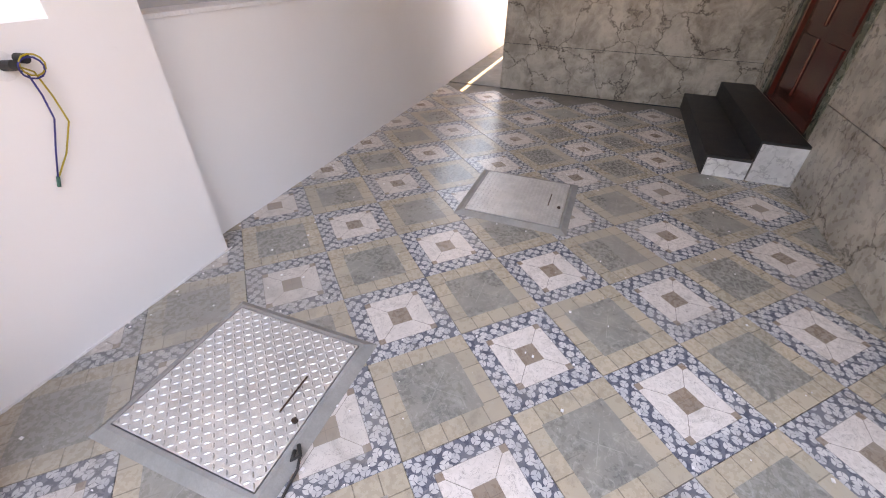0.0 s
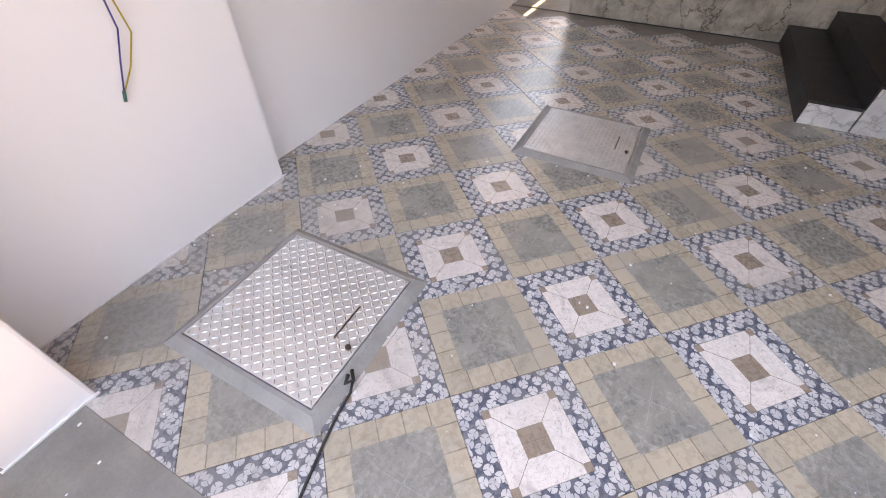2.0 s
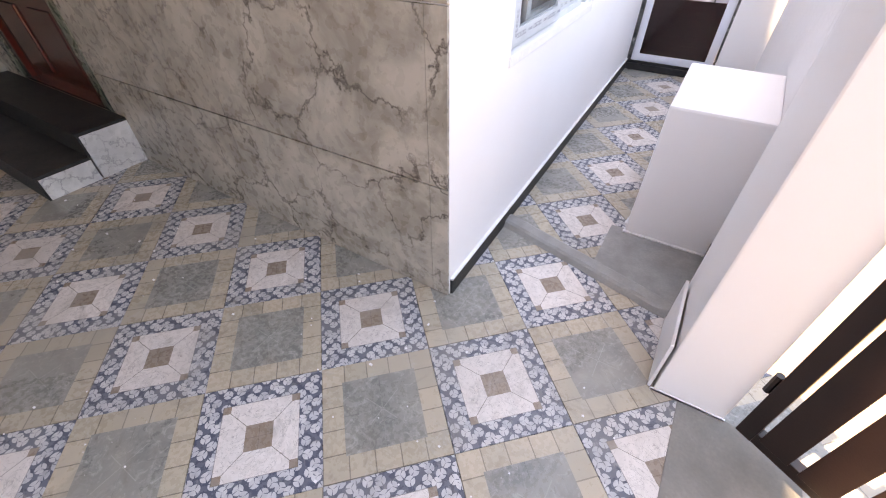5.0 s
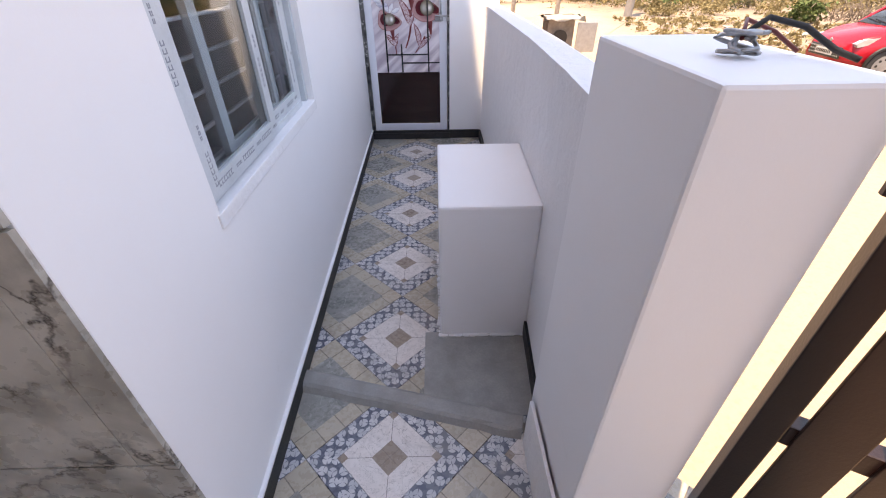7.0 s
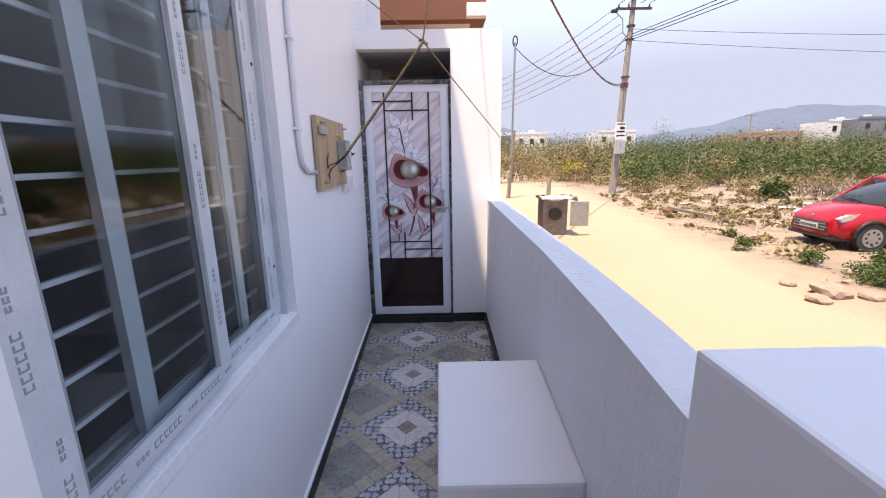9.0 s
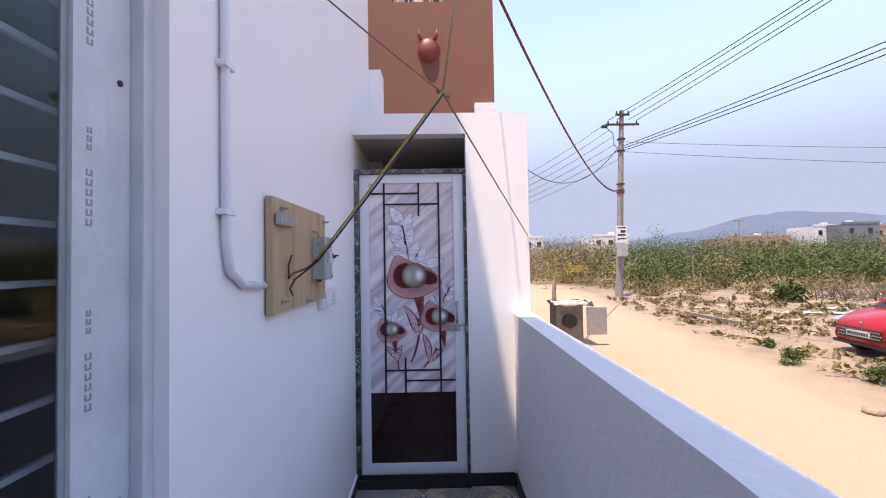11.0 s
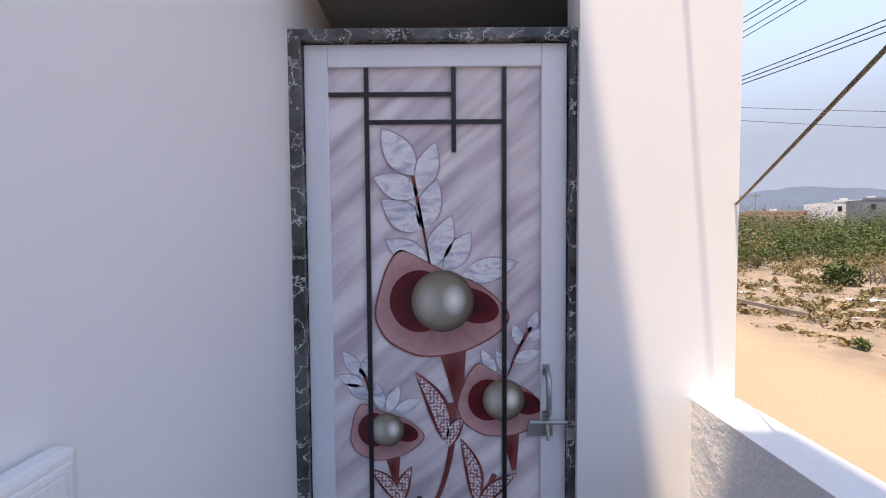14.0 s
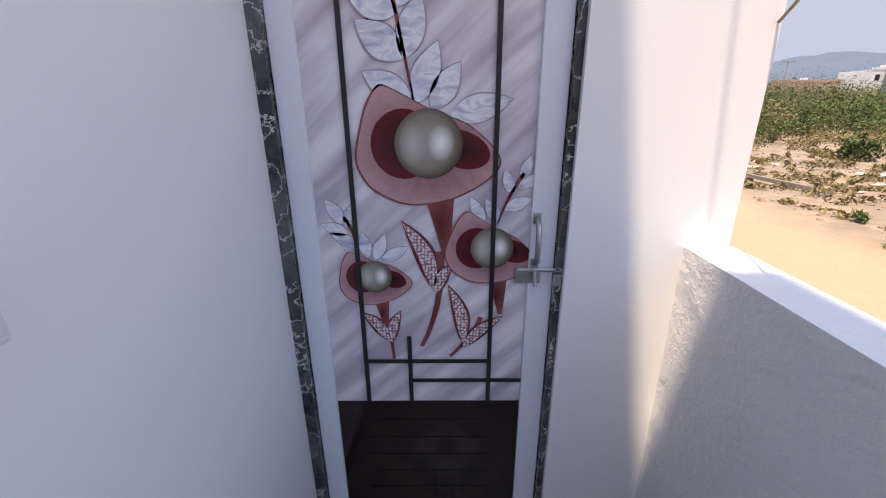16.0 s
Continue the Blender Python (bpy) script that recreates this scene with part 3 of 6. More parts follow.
# porch ceiling, house top, and blocks added out of view to cast shade
setting("ceiling", B(-4.47, 0.62, -3.72, 0.2, 3.2, 3.35), CEIL, "painted concrete porch ceiling", "ceiling")
setting("wall_upper", B(-4.47, -0.2, 0.02, 0.2, 4.004, 6.35), WHITE, "white upper storey wall", "wall")
# added mass above the porch, keeps sun off the gate side
setting("wall_upper_storey", boxes((-4.47, 0.0, -3.5, 0.018, 3.352, 8.6)), WHITE, "unseen white block added over the porch to block sun", "wall")
setting("roof", B(-4.47, -0.2, 0.2, 4.5, 6.2, 6.35), CEIL, "flat concrete roof of the house", "roof")
# added mass, sized so its shadow ends partway along the parapet
setting("wall_stair_tower", B(-3.0, 0.0, 0.02, 1.95, 6.352, 8.6), WHITE, "unseen white block added on the roof to shade the parapet", "wall")

# parapet and end wall
setting("wall_parapet", extrude_poly(bmesh.new(), [(0.94, 0.411), (1.065, 0.411), (1.1, 0.88), (1.13, 1.57), (1.15, Y_END), (1.02, Y_END), (1.003, 1.57), (0.974, 0.88)], -0.02, 1.178, 2), ROUGH_WHITE, "low white rendered parapet wall", "parapet")
setting("wall_end", wall_with_hole("y", Y_END, Y_END + 0.11, -0.094, 1.139, -0.02, 2.592, [(-0.0935, 0.703, 0.0, 2.445)]), WHITE, "white end wall with a door recess", "wall")
setting("wall_end_left", B(-0.199, 0.0, 4.502, 4.7, -0.02, 3.3), WHITE, "white wall behind the end door", "wall")
setting("room_behind", boxes((0.0, 1.0, 4.9, 5.0, -0.02, 2.58), (1.0, 1.1, Y_END + 0.112, 5.0, -0.02, 2.58), (-0.2, 1.0, Y_END + 0.112, 4.9, 2.45, 2.59), (-0.4, -0.2, 3.6, 5.0, -0.02, 2.6)), DARK_ROOM, "dim wash room behind the door", "room")
# dim room behind the window
setting("room_inside", boxes((-3.2, -3.1, 0.2, 3.6, 0, 3.0), (-3.1, -0.2, 3.5, 3.6, 0, 3.0), (-3.1, -0.2, 0.2, 3.5, -0.05, 0.0), (-3.1, -0.2, 0.2, 3.5, 3.0, 3.1)), DARK_ROOM, "dim empty room seen through the window", "room")

# skirtings and the little kerb across the passage
setting("baseboard_house", B(0.0, 0.012, 0.02, Y_END - 0.012, 0, 0.085), GRANITE, "black granite skirting", "skirting")
setting("baseboard_top", B(0.0, 0.014, 0.02, Y_END - 0.012, 0.085, 0.095), ROUGH_WHITE, "white plaster line over the skirting", "skirting")
setting("baseboard_end", boxes((-0.08, 1.004, Y_END - 0.012, Y_END, 0, 0.085)), GRANITE, "black granite skirting", "skirting")
setting("baseboard_parapet", extrude_poly(bmesh.new(), [(0.93, 0.412), (0.946, 0.412), (0.978, 0.898), (0.962, 0.898)], 0, 0.085, 2), GRANITE, "black granite skirting", "skirting")
setting("baseboard_pillar", boxes((0.866, 0.878, 0.004, 0.36, 0, 0.25), bevel=0.003), ROUGH_WHITE, "white plaster skirting on the pillar", "skirting")
setting("baseboard_far", extrude_poly(bmesh.new(), [(0.988, 1.59), (1.004, 1.59), (1.02, Y_END - 0.013), (1.003, Y_END - 0.013)], 0, 0.085, 2), GRANITE, "black granite skirting", "skirting")
KERB_A, KERB_B = Vector((-0.02, 0.66, 0)), Vector((0.876, 0.42, 0))
KERB_N = Vector((KERB_A.y - KERB_B.y, KERB_B.x - KERB_A.x, 0)).normalized()
kb = bmesh.new()
kr = random.Random(31)
rings = []
for i in range(19):
    mid = KERB_A.lerp(KERB_B, i / 18)
    j = kr.uniform(-0.003, 0.003)
    rings.append([kb.verts.new(mid + KERB_N * w + Vector((0, 0, z))) for w, z in ((-0.056 + j, -0.004), (-0.04 + j, 0.024), (-0.028, 0.034 + j), (0.02, 0.036 + j), (0.034, 0.028), (0.046 - j, -0.004))])
for p, q in zip(rings, rings[1:]):
    for k in range(5):
        kb.faces.new((p[k], q[k], q[k + 1], p[k + 1]))
kb.faces.new(rings[0])
kb.faces.new(rings[-1][::-1])
bmesh.ops.recalc_face_normals(kb, faces=kb.faces)
setting("kerb", kb, CEMENT, "low flat-topped cement kerb across the passage", "kerb")

# ---- the steps and red door ----
steps = thing("entrance_steps", "two black granite steps with white marble ends", "steps", (-3.4, -0.3, 0))
S0, S1 = X_BACK + 0.001, -2.46
for y0, y1, z0, z1 in ((-0.6, -0.3, 0.0, 0.16), (-0.3, -0.001, 0.0, 0.31)):
    part("core", B(S0, S1 - 0.012, y0 + 0.012, y1, z0, z1 - 0.022), CEMENT, steps)
    part("tread", B(S0, S1 + 0.004, y0 - 0.004, y1, z1 - 0.022, z1, 0.003), GRANITE, steps, "black granite tread")
    part("riser", B(S0, S1, y0, y0 + 0.012, z0 + (0.15 if z1 > 0.2 else 0), z1 - 0.022), GRANITE, steps, "black granite riser")
    part("end_panel", B(S1 - 0.012, S1, y0 + 0.012, y1, z0, z1 - 0.022), WHITE_MARBLE, steps, "white marble end panel")


def red_door():
    d = new("door_1")
    d.location = (-3.3, 0.05, 0.31)
    tagged(d, "closed red varnished panelled wooden double door", "door", kind="structure")
    part("stone_surround", boxes((D1 - 0.1, D1, -0.004, 0.1, 0.312, DTOP), (D0, D0 + 0.1, -0.004, 0.1, 0.312, DTOP), (D0 + 0.1, D1 - 0.1, -0.004, 0.1, DTOP - 0.1, DTOP), bevel=0.004), GREEN_MARBLE, d, "dark green veined marble surround")
    fx0, fx1, fz = D0 + 0.1, D1 - 0.1, DTOP - 0.1
    part("frame", boxes((fx0, fx0 + 0.08, 0.01, 0.12, 0.312, fz), (fx1 - 0.08, fx1, 0.01, 0.12, 0.312, fz), (fx0 + 0.08, fx1 - 0.08, 0.01, 0.12, fz - 0.08, fz), bevel=0.006), DOOR_WOOD, d)
    mid = (fx0 + fx1) / 2
    for a, b in ((fx0 + 0.082, mid - 0.002), (mid + 0.002, fx1 - 0.082)):
        leaf = part("leaf", boxes((a, b, 0.05, 0.09, 0.33, fz - 0.082)), DOOR_WOOD, d)
        for z0, z1 in ((0.42, 0.86), (0.94, 1.45), (1.53, 2.15)):
            part("panel", B(a + 0.09, b - 0.09, 0.035, 0.06, z0, z1, 0.014), DOOR_WOOD, leaf)
    part("handle", T([(mid + 0.05, 0.05, 1.15), (mid + 0.05, 0.01, 1.16), (mid + 0.05, 0.01, 1.3), (mid + 0.05, 0.05, 1.31)], 0.008), STEEL, d, "steel door pull")
    part("threshold", B(fx0, fx1, 0.0, 0.13, 0.311, 0.33, 0.003), DOOR_WOOD, d)


red_door()

# ---- flower door at the end of the passage ----
YD = 3.722


def disc(bm, cx, cz, rx, rz, y, n=28, turn=0.0, dome=0.0):
    c, s = math.cos(turn), math.sin(turn)
    rings = 5 if dome else 1
    prev = None
    mid = bm.verts.new((cx, y - dome, cz))
    for k in range(1, rings + 1):
        f = k / rings
        h = dome * math.sqrt(max(0, 1 - f * f))
        ring = []
        for i in range(n):
            a = 2 * math.pi * i / n
            u, v = rx * f * math.cos(a), rz * f * math.sin(a)
            ring.append(bm.verts.new((cx + u * c - v * s, y - h, cz + u * s + v * c)))
        for i in range(n):
            j = (i + 1) % n
            bm.faces.new((mid, ring[j], ring[i]) if prev is None else (prev[i], prev[j], ring[j], ring[i]))
        prev = ring
    return bm


def leaf_shape(bm, x, z, length, width, ang, y, bend=0.0):
    """A pointed leaf from its foot at x, z along ang (degrees from the right, counter-clockwise)."""
    a = radians(ang)
    ux, uz = math.cos(a), math.sin(a)
    n = 9
    left, right = [], []
    for i in range(n + 1):
        s = i / n
        w = width * 0.5 * math.sin(math.pi * s ** 0.85) ** 0.9 if 0 < s < 1 else 0
        off = bend * math.sin(math.pi * s)
        px, pz = x + ux * length * s - uz * off, z + uz * length * s + ux * off
        left.append((px - uz * w, pz + ux * w))
        right.append((px + uz * w, pz - ux * w))
    pts = left + right[-2:0:-1]
    vs = [bm.verts.new((p, y, q)) for p, q in pts]
    bm.faces.new(vs)
    return bm


def ribbon(bm, pts, w0, w1, y):
    pts = [Vector((p[0], 0, p[1])) for p in pts]
    row = []
    for i, p in enumerate(pts):
        d = (pts[min(i + 1, len(pts) - 1)] - pts[max(i - 1, 0)]).normalized()
        s = Vector((-d.z, 0, d.x))
        w = (w0 + (w1 - w0) * i / (len(pts) - 1)) / 2
        row.append((bm.verts.new((p.x + s.x * w, y, p.z + s.z * w)), bm.verts.new((p.x - s.x * w, y, p.z - s.z * w))))
    for a, b in zip(row, row[1:]):
        bm.faces.new((a[0], b[0], b[1], a[1]))
    return bm


def bezier(a, b, c, n=8):
    return [((1 - t) ** 2 * a[0] + 2 * t * (1 - t) * b[0] + t * t * c[0], (1 - t) ** 2 * a[1] + 2 * t * (1 - t) * b[1] + t * t * c[1]) for t in [i / n for i in range(n + 1)]]


def blossom(panel, cx, cz, s, lean, layer):
    """A calla-like blossom round a pearl: wide petal, dark throat, pearl and funnel."""
    y = YD - 0.003 - layer
    bm = bmesh.new()
    rim = ((-1.38, 1.62), (-1.72, 1.2), (-1.95, 0.6), (-2.17, -0.36), (-2.0, -0.95), (-1.6, -1.4), (-0.64, -1.79), (0.64, -1.64), (1.7, -1.1), (2.12, -0.57), (1.85, -0.04), (1.06, 0.6), (0.2, 0.91), (-0.43, 1.23), (-0.95, 1.5))
    soft = []
    for i in range(len(rim)):
        p0, p1, p2, p3 = (rim[(i + k) % len(rim)] for k in (-1, 0, 1, 2))
        for t in (0.0, 0.25, 0.5, 0.75):
            soft.append(tuple(0.5 * (2 * b + (q - a) * t + (2 * a - 5 * b + 4 * q - r) * t * t + (3 * b - a - 3 * q + r) * t ** 3) for a, b, q, r in zip(p0, p1, p2, p3)))
    rim = soft
    c, w = math.cos(radians(lean)), math.sin(radians(lean))
    for k, (scale, drop, mat, nm) in enumerate(((1.03, 0.0, INK_STEM, "printed_rim"), (1.0, 0.0003, INK_PETAL, "printed_petal"))):
        bm = bmesh.new()
        mid = bm.verts.new((cx, y - drop, cz))
        vs = [bm.verts.new((cx + s * scale * (u * c - v * w), y - drop, cz + s * scale * (u * w + v * c))) for u, v in rim]
        for i in range(len(vs)):
            bm.faces.new((mid, vs[(i + 1) % len(vs)], vs[i]))
        part(nm, bm, mat, panel, "dusky pink printed petal")
    part("printed_throat", disc(bmesh.new(), cx - 0.75 * s, cz + 0.0 * s, 0.98 * s, 1.02 * s, y - 0.0006), INK_PETAL_IN, panel)
    part("printed_throat", disc(bmesh.new(), cx + 0.95 * s, cz - 0.15 * s, 0.92 * s, 0.55 * s, y - 0.0006, turn=radians(-18)), INK_PETAL_IN, panel)
    f = bmesh.new()
    ribbon(f, bezier((cx + 0.3 * s, cz - 1.5 * s), (cx + 0.42 * s, cz - 2.4 * s), (cx + 0.5 * s, cz - 3.5 * s)), 0.95 * s, 0.22 * s, y - 0.0002)
    part("printed_funnel", f, INK_STEM, panel)
    part("printed_pearl", disc(bmesh.new(), cx, cz, s * 1.02, s * 1.02, y - 0.0009, dome=0.0015), INK_PEARL, panel, "large grey printed pearl", True)


def sprig(panel, pts, leaves, layer):
    """A stem with pale leaves: rows of foot, length, width and angle."""
    y = YD - 0.003 - layer
    part("printed_stem", ribbon(bmesh.new(), pts, 0.011, 0.005, y - 0.0006), INK_STEM, panel)
    for x, z, ln, w, ang in leaves:
        part("printed_leaf_rim", leaf_shape(bmesh.new(), x, z, ln * 1.03, w * 1.08, ang, y), INK_LEAF_RIM, panel)
        part("printed_leaf", leaf_shape(bmesh.new(), x, z, ln, w * 0.96, ang, y - 0.0006), INK_LEAF, panel)


def flower_door():
    d = new("door_2")
    d.location = (0.3, YD, 0.06)
    tagged(d, "closed white door with printed pearl flowers", "door", kind="structure")
    x0, x1, z0, z1 = -0.053, 0.682, 0.065, 2.17
    px0, px1, pz0, pz1 = 0.013, 0.61, 0.628, 2.108
    part("stone_jamb", B(0.002 - 0.096, x0 - 0.002, YD - 0.035, YD + 0.1, 0.06, 2.203, 0.003), BLACK_MARBLE, d, "black and white marble jamb")
    part("stone_jamb", B(x1 + 0.002, 0.704, YD - 0.035, YD + 0.1, 0.06, 2.203, 0.003), BLACK_MARBLE, d, "black and white marble jamb")
    part("stone_head", B(x0 - 0.002, x1 + 0.002, YD - 0.035, YD + 0.1, z1 + 0.002, 2.203, 0.003), BLACK_MARBLE, d, "black and white marble head")
    part("sill_stone", B(-0.09, 0.704, Y_END - 0.03, YD + 0.1, 0.0, 0.06, 0.004), GRANITE, d, "black granite door sill")
    leaf = part("leaf", boxes((x0, px0, YD - 0.012, YD + 0.03, z0, z1), (px1, x1, YD - 0.012, YD + 0.03, z0, z1), (px0, px1, YD - 0.012, YD + 0.03, pz1, z1), (px0, px1, YD - 0.012, YD + 0.03, z0, 0.14), bevel=0.003), PVC, d, "white plastic door leaf frame")
    panel = part("printed_panel", B(px0, px1, YD, YD + 0.02, pz0, pz1), INK_GROUND, d, "lilac satin printed panel")
    low = part("lower_panel", B(px0, px1, YD, YD + 0.02, 0.14, pz0), MAROON, d, "dark maroon glossy lower panel")
    for k in range(5):
        part("groove_strip", B(0.1, 0.51, YD - 0.003, YD, 0.24 + 0.075 * k, 0.252 + 0.075 * k, 0.001), MAROON, low)
    for a, b, p, q in ((0.113, 0.126, pz0, pz1), (0.358, 0.371, 1.872, pz1), (0.5, 0.513, pz0, pz1), (0.252, 0.265, pz0, 0.874)):
        part("black_bar", B(a, b, YD - 0.0085, YD - 0.0045, p, q), BLACK, panel, "thin black bar")
    for a, b, z in ((px0, 0.358, 2.034), (0.126, 0.5, 1.957), (0.126, 0.5, 0.784), (0.265, px1, 0.712)):
        part("black_bar", B(a, b, YD - 0.008, YD - 0.0045, z - 0.006, z + 0.006), BLACK, panel, "thin black bar")
    # printed motifs
    def at(px, pz):
        return 0.013 + (px - 598) / 543, 2.108 - (pz - 215) / 543
    sprig(panel, bezier(at(725, 378), at(735, 430), at(752, 522)),
          [(*at(727, 378), 0.16, 0.082, 124), (*at(734, 402), 0.145, 0.068, 70), (*at(733, 408), 0.135, 0.075, 158), (*at(738, 462), 0.15, 0.07, 72), (*at(737, 462), 0.14, 0.08, 142), (*at(752, 518), 0.155, 0.072, 67), (*at(748, 515), 0.14, 0.07, 150), (*at(775, 525), 0.13, 0.066, 56), (*at(800, 535), 0.165, 0.07, 14)], 0.0)
    sprig(panel, bezier(at(640, 680), at(655, 700), at(658, 748)),
          [(*at(640, 690), 0.085, 0.04, 125), (*at(642, 695), 0.075, 0.035, 70), (*at(645, 705), 0.08, 0.036, 160), (*at(655, 725), 0.08, 0.036, 150), (*at(672, 745), 0.08, 0.036, 100), (*at(682, 748), 0.085, 0.036, 66), (*at(692, 750), 0.09, 0.036, 28)], 0.0)
    sprig(panel, bezier(at(908, 615), at(885, 650), at(872, 690)),
          [(*at(905, 625), 0.07, 0.03, 70), (*at(900, 635), 0.075, 0.034, 25), (*at(893, 645), 0.07, 0.032, 110), (*at(880, 668), 0.085, 0.036, 20), (*at(875, 690), 0.08, 0.036, 120), (*at(852, 690), 0.085, 0.034, 118)], 0.0)
    part("printed_stem", ribbon(bmesh.new(), bezier(at(785, 735), at(790, 830), at(752, 905)), 0.022, 0.012, YD - 0.0031), INK_STEM, panel)
    part("printed_stem", ribbon(bmesh.new(), bezier(at(850, 850), at(842, 880), at(800, 925)), 0.016, 0.01, YD - 0.0031), INK_STEM, panel)
    part("printed_stem", ribbon(bmesh.new(), bezier(at(695, 850), at(702, 880), at(704, 930)), 0.013, 0.009, YD - 0.0031), INK_STEM, panel)
    for p, ln, w, ang, bend in ((at(775, 800), 0.225, 0.055, 113, -0.02), (at(778, 805), 0.1, 0.04, 62, 0.01), (at(822, 900), 0.2, 0.045, 103, -0.015), (at(820, 908), 0.16, 0.04, 42, 0.01), (at(700, 895), 0.13, 0.04, 130, -0.01), (at(702, 898), 0.115, 0.036, 74, 0.01)):
        part("printed_gem_leaf_rim", leaf_shape(bmesh.new(), *p, ln * 1.03, w * 1.15, ang, YD - 0.0034, bend), INK_STEM, panel)
        part("printed_gem_leaf", leaf_shape(bmesh.new(), *p, ln, w * 0.8, ang, YD - 0.004, bend), INK_GEM, panel)
    blossom(panel, *at(770, 573), 0.088, 0, 0.0006)
    blossom(panel, *at(865, 730), 0.06, -6, 0.0012)
    blossom(panel, *at(681, 777), 0.049, 4, 0.0006)
    # pull and bolt
    hx = 0.625
    pull = part("pull_handle", T([(hx, YD - 0.014, 1.118), (hx, YD - 0.045, 1.133), (hx, YD - 0.05, 1.183), (hx, YD - 0.045, 1.233), (hx, YD - 0.014, 1.248)], 0.008, 10), ZINC, d, "silver door pull", True)
    for z in (1.116, 1.25):
        part("fixing_plate", B(hx - 0.011, hx + 0.011, YD - 0.016, YD - 0.012, z - 0.016, z + 0.016, 0.002), ZINC, pull)
    bolt = part("bolt_plate", B(0.572, 0.645, YD - 0.016, YD - 0.012, 1.056, 1.091, 0.002), ZINC, d, "silver sliding bolt")
    part("bolt_bar", T([(0.575, YD - 0.022, 1.1), (0.71, YD - 0.022, 1.1)], 0.006, 10), ZINC, bolt)
    part("bolt_knob", T([(0.625, YD - 0.022, 1.1), (0.626, YD - 0.04, 1.055)], 0.005, 8), ZINC, bolt)
    part("bolt_keeper", B(0.675, 0.7, YD - 0.04, YD - 0.0345, 1.056, 1.091, 0.002), ZINC, bolt)


flower_door()

# ---- window ----
def window():
    w = new("window_1")
    w.location = (-0.03, 0.98, WZ0)
    tagged(w, "white three-track plastic sliding window with inner bars", "window", kind="structure")
    part("window_sill", B(-0.1, 0.006, W0 - 0.014, W1 + 0.006, WZ0 - 0.04, WZ0 + 0.004, 0.004), ROUGH_WHITE, w, "white plastered sill")
    fr = part("window_frame", boxes((-0.112, -0.03, W0, W0 + 0.03, WZ0 + 0.004, WZ1), (-0.112, -0.055, W1 - 0.115, W1 - 0.03, WZ0 + 0.004, WZ1), (-0.112, -0.03, W1 - 0.03, W1, WZ0 + 0.004, WZ1), (-0.112, -0.03, W0 + 0.03, W1 - 0.115, WZ0 + 0.004, WZ0 + 0.034), (-0.112, -0.03, W0 + 0.03, W1 - 0.115, WZ1 - 0.034, WZ1), bevel=0.004), PVC_WORN, w, "grey-white plastic frame with protective film")
    for x in (-0.058, -0.085):
        part("track", boxes((x - 0.002, x + 0.002, W0 + 0.03, W1 - 0.115, WZ0 + 0.034, WZ0 + 0.046), (x - 0.002, x + 0.002, W0 + 0.03, W1 - 0.115, WZ1 - 0.046, WZ1 - 0.034)), PVC_WORN, fr)

    def sash(a, b, x, wide_a, wide_b, rail):
        z0, z1 = WZ0 + 0.034, WZ1 - 0.034
        k, e = rail, 0.013
        bm = bmesh.new()
        # mitred bars with a raised inner lip
        for lo, hi in ((x - 0.011, x + 0.011),):
            ring = [((a, z0), (a + wide_a, z0 + k)), ((b, z0), (b - wide_b, z0 + k)), ((b, z1), (b - wide_b, z1 - k)), ((a, z1), (a + wide_a, z1 - k))]
            for (o0, i0), (o1, i1) in zip(ring, ring[1:] + ring[:1]):
                extrude_poly(bm, [o0, o1, i1, i0], lo, hi, 0)
        ob = part("sash", bm, PVC_WORN, w)
        part("glazing_bead", boxes((x - 0.004, x + 0.004, a + wide_a, a + wide_a + e, z0 + k, z1 - k), (x - 0.004, x + 0.004, b - wide_b - e, b - wide_b, z0 + k, z1 - k), (x - 0.004, x + 0.004, a + wide_a + e, b - wide_b - e, z0 + k, z0 + k + e * 0.6), (x - 0.004, x + 0.004, a + wide_a + e, b - wide_b - e, z1 - k - e * 0.6, z1 - k), bevel=0.002), BEAD, ob, "dark grey glazing seal")
        pane = part("pane", B(x - 0.0025, x + 0.0025, a + wide_a + 0.004, b - wide_b - 0.004, z0 + k - 0.004, z1 - k + 0.004), GLASS, ob)
        pane.visible_shadow = False
        return ob
    first = sash(W0 + 0.002, 1.08, -0.018, 0.075, 0.055, 0.05)
    second = sash(1.05, W1 - 0.117, -0.047, 0.05, 0.065, 0.05)
    third = sash(0.797, 1.35, -0.083, 0.05, 0.05, 0.045)
    for z in (1.13, 1.9):
        part("screw", T([(-0.055, W1 - 0.06, z), (-0.052, W1 - 0.06, z)], 0.006), BLACK, fr)
    n = 14
    for k in range(n):
        z = 0.94 + 0.0988 * k
        part("grille_bar", B(-0.137, -0.125, W0 - 0.02, W1 + 0.02, z - 0.006, z + 0.006, 0.002), PVC, w, "white steel grille bar")
    # protective film: unreadable lettering as rows of short grey bars
    film = surface("film_lettering", (0.2, 0.23, 0.28), (0.3, 0.32, 0.36), 0.4)

    def marks(x, a, z, along, host, tall=0.017, step=0.0165):
        """Six letter-like bars, three little squares, then thin rules, running along y or z."""
        rows = [(step * q, step * q + 0.0115, -tall / 2, tall / 2) for q in range(6)]
        rows += [(0.125 + 0.014 * q, 0.135 + 0.014 * q, -0.005, 0.005) for q in range(3)]
        bm = bmesh.new()
        for p, q, lo, hi in rows:
            outer = (p, q, lo, hi)
            cells = [(p, p + 0.0032, lo, hi), (p + 0.0032, q, hi - 0.0035, hi), (p + 0.0032, q, lo, lo + 0.0035)]
